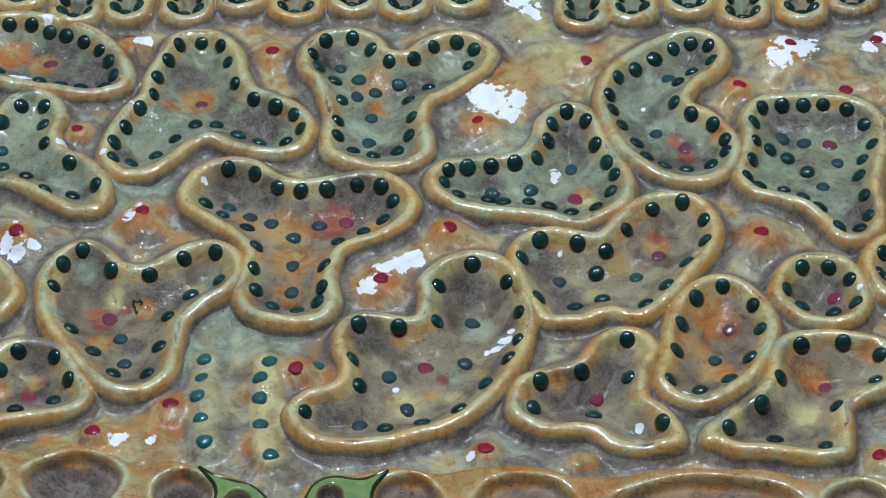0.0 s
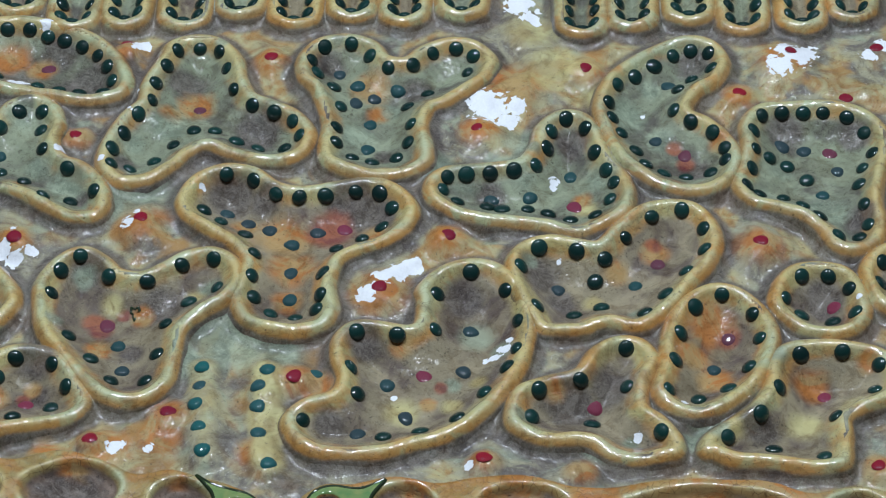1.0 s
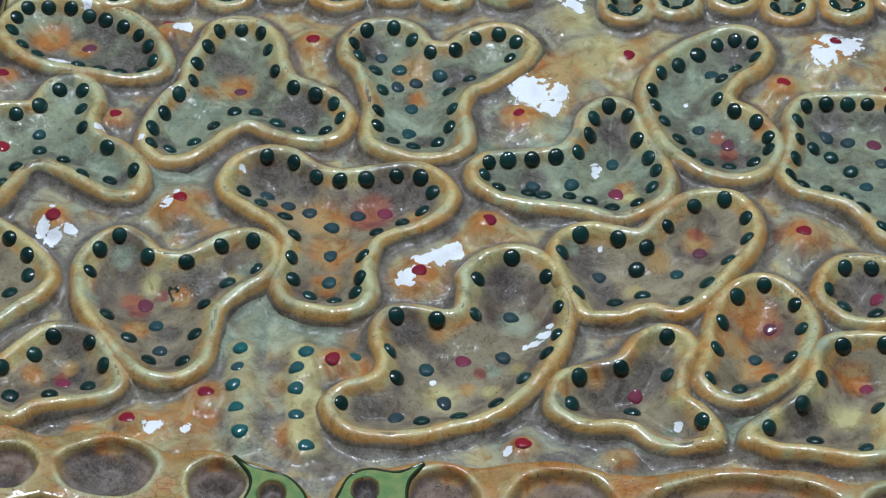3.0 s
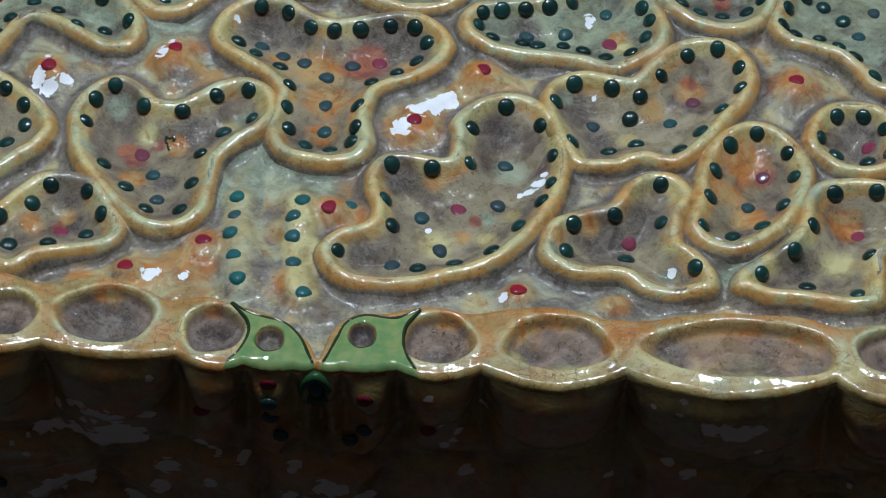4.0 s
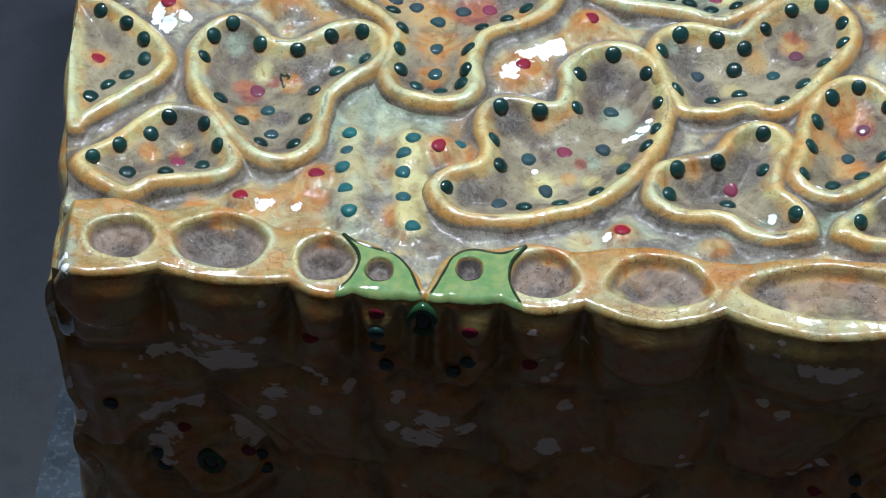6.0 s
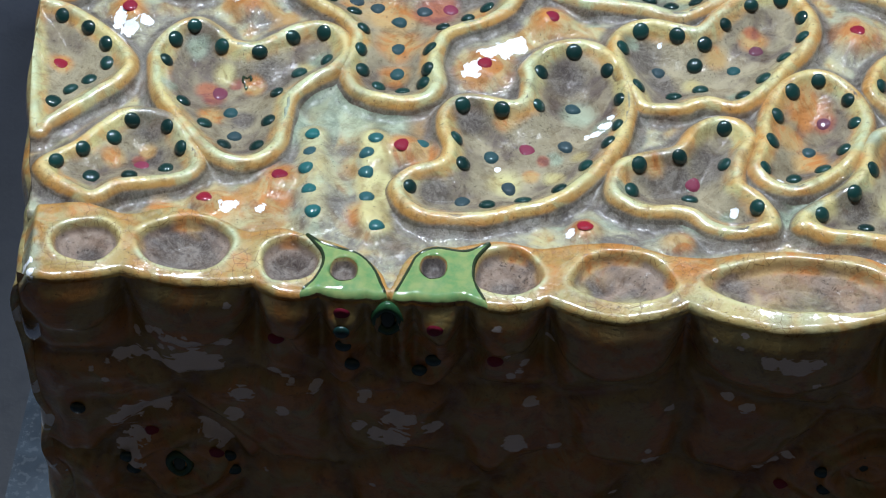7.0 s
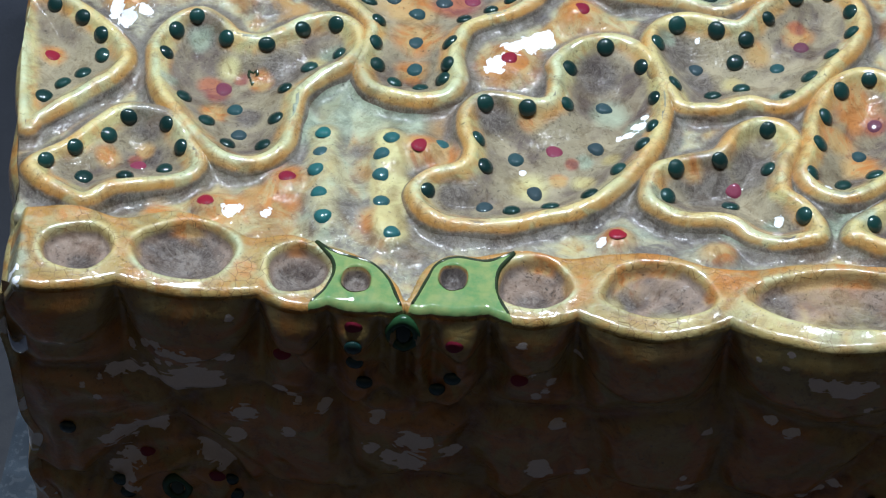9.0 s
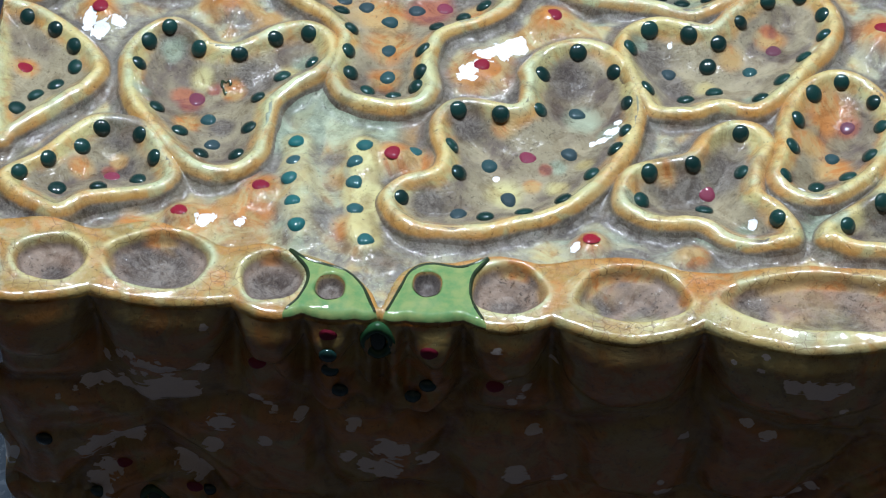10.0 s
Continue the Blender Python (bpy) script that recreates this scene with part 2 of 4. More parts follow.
def ease(a, b, v):
    s = np.clip((v - a) / (b - a), 0, 1)
    return s * s * (3 - 2 * s)


def roll(q, deep, radius=0.0042, slope=1.45):
    """How far a rounded rim has fallen at the distance q from its crest: a round back, then a slope that runs out."""
    turn = radius * slope / math.hypot(1, slope)
    q = np.maximum(q, 0)
    round_part = radius - np.sqrt(radius**2 - np.minimum(q, turn) ** 2)
    return deep * np.tanh((round_part + slope * np.maximum(q - turn, 0)) / deep)


def flank(q):
    """Height beside a cell at the distance q outside its crest: rounded rim, then a slope down into a trough."""
    return CREST - roll(q, 0.0082)


def cup(d, depth=0.011):
    """Height of a cell at the distance d inside its crest: rounded rim, steep inner wall, dished floor."""
    drop = roll(d, 0.0046, 0.0040, 1.25) + (0.84 * (CREST + depth) - 0.0046) * ease(0.001, 0.023, d)
    return np.where(d > 0, CREST - drop, flank(-d) - 0.003 * ease(0.0050, 0.0092, -d))

# ---- the model: footprint ----
X_END, Y_END, Z_BASE = 0.36, 0.52, -0.26


def x_left(y):
    return np.interp(y, [-0.02, 0.0, 0.03, 0.06, 0.075, 0.15, 0.25, 0.39, 0.52], [-0.182, -0.186, -0.188, -0.190, -0.194, -0.205, -0.212, -0.218, -0.222])


CUSPS = [-0.186, -0.135, -0.069, -0.036, -0.012, -0.001, 0.011, 0.037, 0.077, 0.146, 0.245, 0.300, 0.372]
BELLY = [-0.004, -0.005, -0.006, -0.002, -0.0015, -0.0015, -0.002, -0.006, -0.0105, -0.012, -0.012, -0.010]
CUSP_Y = [-0.002, 0.003, 0.001, -0.004, -0.005, -0.003, -0.005, -0.003, -0.001, 0.000, 0.001, 0.000, 0.000]


def y_front(x):
    """The scalloped lower edge: each skin cell swells between two creases."""
    i = np.clip(np.searchsorted(CUSPS, x) - 1, 0, len(BELLY) - 1)
    a, b = np.array(CUSPS)[i], np.array(CUSPS)[i + 1]
    u = np.clip((x - a) / (b - a), 0, 1)
    base = np.interp(x, CUSPS, CUSP_Y)
    worn = 0.0008 * rough_noise(x, x * 0 + 0.3, 55) + 0.00035 * rough_noise(x, x * 0 + 0.7, 170)
    return base + worn + np.array(BELLY)[i] * (1 - np.abs(2 * u - 1) ** 1.8)


def swell(x, z):
    """How far each skin cell bellies out below the rolled edge."""
    i = np.clip(np.searchsorted(np.array(CUSPS), x) - 1, 0, len(CUSPS) - 2)
    a, b = np.array(CUSPS)[i], np.array(CUSPS)[i + 1]
    u = np.clip((x - a) / (b - a), 0, 1)
    return (0.35 + 0.65 * (1 - np.abs(2 * u - 1) ** 2.2)) * ease(-0.003, 0.017, -z) * (1 - 0.7 * ease(0.028, 0.07, -z))


def crease(x, z):
    """How far the face is drawn in between two swollen skin cells."""
    near = np.min([np.abs(x - c) for c in CUSPS[1:]], 0)
    width = 0.0026 + 0.0042 * ease(0.002, 0.026, -z)
    return np.exp(-((near / width) ** 2)) * (0.0045 * ease(0.001, 0.008, -z) + 0.0035 * ease(0.010, 0.026, -z)) * ease(-0.068, -0.035, z)


def scale_arc(x, z):
    """1 above the rounded lower end of each skin cell as seen from outside, 0 below it."""
    i = np.clip(np.searchsorted(np.array(CUSPS), x) - 1, 0, len(CUSPS) - 2)
    a, b = np.array(CUSPS)[i], np.array(CUSPS)[i + 1]
    u = np.clip((x - a) / (b - a), 0, 1)
    low = -0.014 - np.minimum(0.030, 0.42 * (b - a)) * np.sqrt(1 - (2 * u - 1) ** 2)
    return ease(-0.005, 0.003, z - low)


def rough_noise(x, y, scale, seed=0.0):
    return np.array([noise.noise((a * scale, b * scale, seed)) for a, b in zip(np.ravel(x), np.ravel(y))]).reshape(np.shape(x))


def sheet(name, verts, faces, material, parent, attrs=None, label=""):
    """One mesh part from numpy vertices, with float attributes for the stains and painted shade."""
    me = bpy.data.meshes.new(name)
    me.from_pydata(verts.tolist(), [], faces)
    for key, values in (attrs or {}).items():
        me.attributes.new(key, "FLOAT", "POINT").data.foreach_set("value", np.ascontiguousarray(values, np.float32))
    me.shade_smooth()
    me.materials.append(material)
    ob = new(name, me)
    ob.parent = parent
    return tagged(ob, label)


def quads(rows, cols, keep=None):
    i = np.arange(rows * cols).reshape(rows, cols)
    f = np.stack([i[:-1, :-1], i[:-1, 1:], i[1:, 1:], i[1:, :-1]], -1).reshape(-1, 4)
    return f if keep is None else f[keep.ravel()[f].all(1)]


def compact(verts, faces, attrs):
    used = np.unique(faces)
    back = np.zeros(len(verts), int)
    back[used] = np.arange(len(used))
    return verts[used], back[faces].tolist(), {k: v[used] for k, v in attrs.items()}


def spots(x, y, places):
    """Soft discs (x, y, radius in millimetres), the highest of them at each point."""
    out = np.zeros(np.shape(x))
    for a, b, r in places:
        out = np.maximum(out, np.clip(1.35 - np.hypot(x - a / 1000, y - b / 1000) / (r / 1000), 0, 1))
    return out


model = tagged(new("leaf_section_model"), "glazed plaster leaf section model with amber cells, chipped paint", "anatomical model")


def dome(name, material, squash, rings=6, segments=16):
    """A flattened half ball that sits a little sunk in its ground."""
    verts, faces = [(0, 0, squash)], []
    for r in range(1, rings + 1):
        a = r / rings * math.pi * 0.58
        for s in range(segments):
            b = 2 * math.pi * s / segments
            verts.append((math.sin(a) * math.cos(b), math.sin(a) * math.sin(b), squash * math.cos(a)))
    for s in range(segments):
        faces.append((0, 1 + s, 1 + (s + 1) % segments))
        for r in range(rings - 1):
            p, q = 1 + r * segments, 1 + (r + 1) * segments
            faces.append((p + s, q + s, q + (s + 1) % segments, p + (s + 1) % segments))
    me = bpy.data.meshes.new(name)
    me.from_pydata(verts, [], faces)
    me.shade_smooth()
    me.materials.append(material)
    return me


def daub(name, material, thick, rings=5, segments=18):
    """A round daub of paint, thickest in the middle and thin at its edge."""
    verts, faces = [(0, 0, thick)], []
    for r in range(1, rings + 1):
        q = r / rings
        for i in range(segments):
            b = 2 * math.pi * i / segments
            w = q * (1 + 0.05 * math.sin(3 * b + 1) * q)
            verts.append((w * math.cos(b), w * math.sin(b), thick * (1 - q ** 3) - 0.16 * q ** 6))
    for i in range(segments):
        faces.append((0, 1 + i, 1 + (i + 1) % segments))
        for r in range(rings - 1):
            p, q = 1 + r * segments, 1 + (r + 1) * segments
            faces.append((p + i, q + i, q + (i + 1) % segments, p + (i + 1) % segments))
    me = bpy.data.meshes.new(name)
    me.from_pydata(verts, [], faces)
    me.shade_smooth()
    me.materials.append(material)
    return me


BEAD_MESH = [dome("bead", BEAD, s) for s in (0.56, 0.46)]
SPOT_MESH = {n: daub("painted_spot", m, {"dim": 0.30, "teal": 0.28}.get(n, 0.10)) for n, m in (("teal", TEAL), ("dim", DIM), ("plum", PLUM), ("red", RED))}
CURVES, HEIGHTS = [], {}


def seat(mesh, name, x, y, height, parent, radius, label="", stretch=1.0):
    """Sets a bead or spot on a relief, upright to its slope."""
    e = 0.0025 if name == "bead" else 0.007
    z = float(height(x, y))
    n = Vector((float(height(x - e, y) - height(x + e, y)), float(height(x, y - e) - height(x, y + e)), 2 * e)).normalized()
    ob = new(name, mesh)
    turn = n.to_track_quat("Z", "Y").to_matrix().to_4x4() @ pose(0, 0, 0, 0, 0, random.uniform(-180, 180))
    ob.matrix_world = Matrix.Translation((x, y, z + (0.0003 if name == "bead" else 0.0004))) @ turn @ Matrix.Diagonal((radius * stretch, radius, radius, 1))
    ob.parent = parent
    return tagged(ob, label)


def cell(shape, outline, beads=(), teal=(), plum=(), red=(), chips=(), warm=(), grey=(), blush=(), sea=(), straw=(), depth=11, cool=False):
    """A hollow cell with a rounded rim, a ring of beads on its inner wall and painted spots on its floor."""
    curve, deep = lean(spline(outline)), depth / 1000
    CURVES.append(curve)
    (x0, y0), (x1, y1) = curve.min(0) - 0.0095, curve.max(0) + 0.0095
    step = 0.001
    gx, gy = np.meshgrid(np.arange(x0, x1, step), np.arange(y0, y1, step))
    d = inside(curve, gx, gy)
    z = cup(d, deep) + (rough_noise(gx, gy, 95, x0 * 50) * 0.0010 + rough_noise(gx, gy, 32, y0 * 50) * 0.0028) * ease(-0.006, 0.004, d)
    cut = gx < x_left(gy)
    keep = (d > -0.0085) & (gx > x_left(gy) - 0.004)
    gx, z = np.where(cut, x_left(gy), gx), np.where(gx < x_left(gy) - 0.0012, -0.010, z)
    # grey also darkens the trough outside the rim: painted shade over mauve paint
    attrs = {"rim": np.where(d > 0, 1.15 - d / 0.011, 1.2 + d / 0.016).clip(0, 1).ravel(), "out": ease(0.0032, 0.0068, -d).ravel(), "low": ease(0.0002, 0.0032, -d).ravel(), "chip": spots(gx, gy, chips).ravel(),
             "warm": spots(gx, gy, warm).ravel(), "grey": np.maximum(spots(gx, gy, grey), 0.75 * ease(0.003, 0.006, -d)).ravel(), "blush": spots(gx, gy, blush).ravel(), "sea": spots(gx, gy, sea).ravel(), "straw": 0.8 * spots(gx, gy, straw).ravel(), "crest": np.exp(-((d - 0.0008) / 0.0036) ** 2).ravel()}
    verts = np.stack([gx.ravel(), gy.ravel(), z.ravel()], 1)
    verts, faces, attrs = compact(verts, quads(*gx.shape, keep), attrs)
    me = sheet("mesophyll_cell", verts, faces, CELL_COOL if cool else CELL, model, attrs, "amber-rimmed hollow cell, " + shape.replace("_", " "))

    def height(x, y):
        i, j = np.clip((y - y0) / step, 0, len(z) - 1.001), np.clip((x - x0) / step, 0, z.shape[1] - 1.001)
        a, b = int(i), int(j)
        return (z[a, b] * (1 - i + a) + z[a + 1, b] * (i - a)) * (1 - j + b) + (z[a, b + 1] * (1 - i + a) + z[a + 1, b + 1] * (i - a)) * (j - b)

    HEIGHTS[shape] = height
    for x, y in beads:
        x, y = tuck(curve, x, y)
        seat(random.choice(BEAD_MESH), "bead", x / 1000, y / 1000, height, me, random.uniform(0.0041, 0.0048), stretch=random.uniform(0.88, 1.08))
    for kind, places, r in (("dim", teal, 0.0042), ("plum", plum, 0.0042), ("red", red, 0.0040)):
        for x, y in places:
            seat(SPOT_MESH[kind], "painted_spot", x / 1000, y / 1000, height, me, r * random.uniform(0.9, 1.1), stretch=random.uniform(0.95, 1.2))
    return me


def tuck(curve, x, y, least=0.0042):
    """Moves a bead that would sit on the crest down onto the inner wall; millimetres."""
    e = 0.0005
    for _ in range(3):
        d = [float(inside(curve, np.array(x / 1000 + a), np.array(y / 1000 + b))) for a, b in ((0, 0), (e, 0), (0, e))]
        if d[0] >= least:
            break
        g = np.array([d[1] - d[0], d[2] - d[0]]) / e
        x, y = np.array([x, y]) + (least - d[0]) * 1000 * g / max(np.hypot(*g), 0.2)
    return x, y


def palisade(x, y):
    """A tall narrow cell of the back row, from its rounded lower end upwards."""
    w, h = random.uniform(11, 12), 92
    outline = [(x - w, y + 14), (x - w * 0.75, y + 4), (x, y), (x + w * 0.75, y + 4), (x + w, y + 14), (x + w, y + 50), (x + w, y + h - 8), (x, y + h), (x - w, y + h - 8), (x - w, y + 50)]
    beads = [(x, y + 6)] + [(x + s * (w - 3.4), y + q) for q in range(13, h - 8, 11) for s in (-1, 1)]
    return cell("tall_and_narrow", outline, beads, depth=10, cool=random.random() < 0.3)


# ---- cells ----
cell("oval", [(-212, 356), (-203, 368), (-184, 372), (-163, 368), (-142, 359), (-127, 344), (-118, 328), (-116, 316), (-121, 306), (-135, 302), (-156, 305), (-173, 309), (-188, 312), (-203, 321), (-212, 333), (-215, 346)],
     sea=[(-177, 378, 9), (-154, 377, 7), (-141, 310, 7)],
     grey=[(-180, 338, 20), (-140, 328, 18), (-160, 350, 14)],
     beads=[(-203, 364), (-191, 366), (-178, 366), (-167, 362), (-157, 359), (-146, 354), (-136, 346), (-129, 336), (-125, 324), (-129, 315), (-142, 313), (-154, 316), (-167, 321), (-191, 328), (-200, 332), (-208, 343), (-207, 354)],
     plum=[(-164, 341)],
     chips=[(-177, 324, 4), (-182, 324, 3), (-168, 368, 4)],
     warm=[(-188, 348, 14), (-168, 340, 10)],
     cool=True)
cell("lobed", [(-216, 270), (-203, 277), (-187, 279), (-182, 288), (-178, 298), (-166, 304), (-155, 298), (-149, 282), (-150, 266), (-143, 255), (-131, 249), (-120, 236), (-116, 221), (-120, 209), (-133, 209), (-146, 216), (-161, 226), (-173, 230), (-180, 226), (-185, 213), (-191, 199), (-204, 193), (-213, 195), (-217, 234)],
     sea=[(-137, 241, 13), (-172, 293, 11), (-156, 252, 9)],
     beads=[(-208, 270), (-193, 272), (-181, 279), (-173, 295), (-160, 295), (-159, 282), (-155, 263), (-139, 248), (-122, 230), (-135, 228), (-149, 226), (-162, 241), (-177, 250), (-187, 234), (-192, 218), (-204, 206)],
     teal=[(-179, 262), (-203, 232)],
     red=[(-198, 254)],
     chips=[(-146, 262, 4)],
     grey=[(-170, 302, 6), (-129, 229, 5)],
     depth=9,
     cool=True)
cell("pear", [(-212, 189), (-199, 191), (-186, 185), (-168, 171), (-156, 157), (-152, 145), (-157, 132), (-168, 120), (-178, 109), (-187, 100), (-194, 96), (-204, 141)],
     beads=[(-195, 184), (-179, 175), (-168, 164), (-166, 153), (-174, 142), (-182, 132), (-189, 121)],
     red=[(-191, 153)],
     warm=[(-191, 153, 8)],
     depth=8)
cell("three_lobed", [(-97, 339), (-93, 353), (-80, 359), (-67, 356), (-56, 342), (-52, 325), (-45, 311), (-33, 304), (-19, 296), (-10, 282), (-11, 267), (-19, 258), (-34, 256), (-50, 261), (-64, 267), (-74, 262), (-83, 250), (-94, 239), (-108, 236), (-118, 245), (-121, 258), (-118, 275), (-112, 292), (-104, 304), (-103, 321)],
     sea=[(-91, 292, 12), (-108, 276, 9), (-30, 306, 7), (-65, 355, 5)],
     beads=[(-97, 335), (-90, 349), (-78, 354), (-66, 350), (-61, 337), (-55, 318), (-43, 305), (-30, 299), (-19, 291), (-15, 280), (-23, 275), (-38, 277), (-50, 280), (-63, 289), (-75, 290), (-85, 277), (-94, 263), (-106, 254), (-117, 251), (-117, 264), (-112, 279), (-106, 294), (-102, 306), (-101, 320)],
     plum=[(-74, 309)],
     chips=[(-110, 315, 3), (-111, 297, 3), (-121, 254, 2)],
     warm=[(-76, 312, 12), (-90, 302, 8)],
     grey=[(-82, 328, 13), (-40, 290, 15), (-110, 257, 7)],
     cool=True)
cell("forked", [(-17, 344), (-9, 358), (6, 362), (21, 357), (29, 345), (41, 343), (51, 354), (66, 361), (80, 358), (89, 346), (86, 331), (77, 319), (65, 308), (56, 302), (52, 289), (55, 273), (55, 259), (46, 250), (31, 246), (15, 248), (3, 256), (0, 269), (1, 285), (-3, 302), (-8, 315), (-16, 327)],
     sea=[(16, 285, 13), (1, 359, 4), (34, 311, 7)],
     beads=[(-7, 356), (9, 357), (20, 349), (31, 338), (45, 341), (56, 352), (69, 356), (79, 351), (76, 341), (54, 325), (43, 314), (46, 293), (45, 279), (39, 270), (26, 265), (15, 267), (6, 274), (5, 286), (6, 309), (1, 325), (-9, 336), (-14, 344)],
     teal=[(3, 341), (14, 330), (24, 320), (14, 316), (37, 326), (23, 300), (23, 278)],
     warm=[(22, 327, 13), (27, 309, 8)],
     grey=[(-3, 345, 10), (32, 272, 7), (48, 326, 10)],
     cool=True)
cell("spread", [(120, 291), (131, 301), (142, 298), (148, 286), (154, 266), (162, 253), (166, 237), (163, 222), (152, 213), (138, 206), (120, 210), (102, 212), (87, 214), (72, 220), (61, 230), (60, 244), (67, 252), (82, 255), (101, 258), (110, 263), (117, 277)],
     sea=[(77, 250, 11), (108, 251, 9), (154, 255, 11), (114, 272, 5)],
     straw=[(144, 234, 8)],
     beads=[(132, 297), (143, 289), (149, 272), (154, 258), (158, 248), (156, 237), (148, 226), (135, 226), (123, 231), (112, 233), (98, 231), (90, 233), (74, 234), (66, 240), (68, 248), (78, 252), (91, 253), (104, 254), (116, 261), (122, 275), (124, 287)],
     teal=[(135, 262), (113, 242), (92, 239)],
     plum=[(137, 239)],
     chips=[(126, 256, 4), (125, 252, 2)],
     warm=[(141, 243, 7)],
     grey=[(135, 282, 10), (92, 241, 9)],
     cool=True)
cell("bent", [(156, 329), (168, 345), (185, 359), (201, 367), (215, 363), (221, 348), (216, 330), (204, 318), (199, 305), (210, 297), (220, 284), (225, 268), (221, 252), (210, 242), (198, 240), (183, 245), (171, 255), (160, 270), (154, 288), (151, 307)],
     sea=[(165, 309, 14), (184, 290, 10), (179, 332, 8)],
     beads=[(161, 327), (171, 337), (182, 347), (193, 356), (203, 360), (213, 357), (214, 344), (203, 337), (195, 328), (192, 308), (201, 297), (213, 288), (221, 277), (219, 268), (211, 262), (198, 261), (186, 261), (176, 266), (171, 278), (163, 291), (158, 302), (156, 312)],
     teal=[(182, 290), (190, 336)],
     plum=[(198, 279)],
     chips=[(175, 312, 2)],
     warm=[(159, 338, 5), (217, 282, 7)],
     grey=[(205, 352, 11), (202, 266, 10)],
     blush=[(192, 284, 5), (198, 273, 6)],
     cool=True)
cell("waisted", [(232, 295), (240, 309), (257, 312), (279, 314), (296, 308), (306, 293), (306, 275), (301, 254), (298, 236), (299, 219), (295, 204), (284, 197), (275, 201), (269, 212), (260, 222), (246, 228), (233, 233), (226, 245), (229, 261), (232, 277)],
     sea=[(250, 270, 9), (273, 238, 14), (241, 246, 7), (262, 324, 9)],
     beads=[(233, 292), (240, 305), (252, 307), (264, 308), (275, 309), (288, 306), (297, 296), (300, 279), (294, 268), (291, 255), (292, 236), (293, 221), (288, 213), (275, 209), (268, 228), (260, 239), (250, 245), (237, 245), (230, 248), (233, 262), (244, 276), (254, 274), (264, 263), (233, 277)],
     teal=[(252, 289), (264, 286), (281, 271), (272, 252)],
     plum=[(278, 285)],
     grey=[(254, 298, 12), (292, 296, 10), (289, 229, 9)],
     cool=True)
cell("three_armed", [(-73, 226), (-67, 242), (-52, 251), (-37, 248), (-25, 238), (-11, 234), (7, 238), (25, 242), (39, 238), (49, 225), (48, 210), (38, 197), (23, 189), (13, 180), (9, 163), (12, 147), (8, 134), (-5, 128), (-19, 129), (-32, 137), (-37, 152), (-35, 169), (-35, 181), (-45, 193), (-59, 203), (-70, 213)],
     beads=[(-52, 247), (-36, 244), (-23, 235), (-11, 230), (3, 232), (19, 236), (32, 235), (39, 226), (34, 215), (24, 207), (11, 197), (8, 173), (7, 157), (4, 149), (-7, 148), (-20, 150), (-29, 157), (-31, 169), (-31, 186), (-38, 205), (-52, 215), (-62, 223)],
     teal=[(-13, 201), (-12, 181), (-11, 162), (-0, 212), (-26, 213), (-38, 218), (-50, 226)],
     plum=[(14, 216)],
     chips=[(-64, 237, 2)],
     warm=[(-18, 206, 17), (-12, 183, 15), (-12, 160, 9), (-40, 214, 8), (30, 210, 8)],
     grey=[(-48, 236, 15), (-30, 232, 10), (18, 230, 16), (32, 224, 10), (-11, 156, 8)],
     blush=[(10, 219, 9), (-0, 212, 5), (6, 212, 13)])
cell("heart", [(-139, 162), (-132, 177), (-121, 184), (-110, 178), (-101, 169), (-88, 167), (-77, 174), (-66, 183), (-53, 186), (-42, 179), (-38, 164), (-43, 150), (-55, 139), (-64, 128), (-66, 111), (-67, 93), (-75, 81), (-87, 77), (-99, 82), (-111, 94), (-121, 107), (-133, 124), (-138, 142)],
     sea=[(-119, 170, 7), (-130, 136, 5), (-53, 166, 7)],
     straw=[(-103, 154, 8), (-60, 160, 7), (-123, 126, 5)],
     beads=[(-122, 180), (-131, 170), (-134, 155), (-121, 127), (-108, 113), (-96, 99), (-79, 99), (-75, 117), (-73, 138), (-63, 156), (-49, 165), (-52, 182), (-69, 177), (-85, 164), (-105, 168)],
     teal=[(-96, 126), (-92, 109)],
     plum=[(-104, 141)],
     warm=[(-106, 122, 8), (-86, 147, 7)],
     grey=[(-117, 173, 11), (-77, 152, 13), (-89, 121, 7)],
     blush=[(-111, 143, 7), (-104, 142, 4), (-107, 138, 7), (-96, 148, 4)])
cell("wedge", [(-186, 72), (-171, 85), (-159, 101), (-150, 111), (-137, 113), (-123, 108), (-114, 94), (-107, 79), (-111, 68), (-126, 62), (-143, 58), (-156, 49), (-166, 52), (-180, 60)],
     beads=[(-179, 74), (-167, 84), (-153, 97), (-145, 108), (-126, 104), (-117, 90), (-124, 81), (-141, 71), (-161, 71)],
     plum=[(-137, 84)],
     chips=[(-188, 87, 2)],
     warm=[(-152, 86, 7), (-135, 93, 5)],
     grey=[(-134, 109, 11), (-133, 89, 7)],
     blush=[(-139, 87, 4)],
     depth=9)
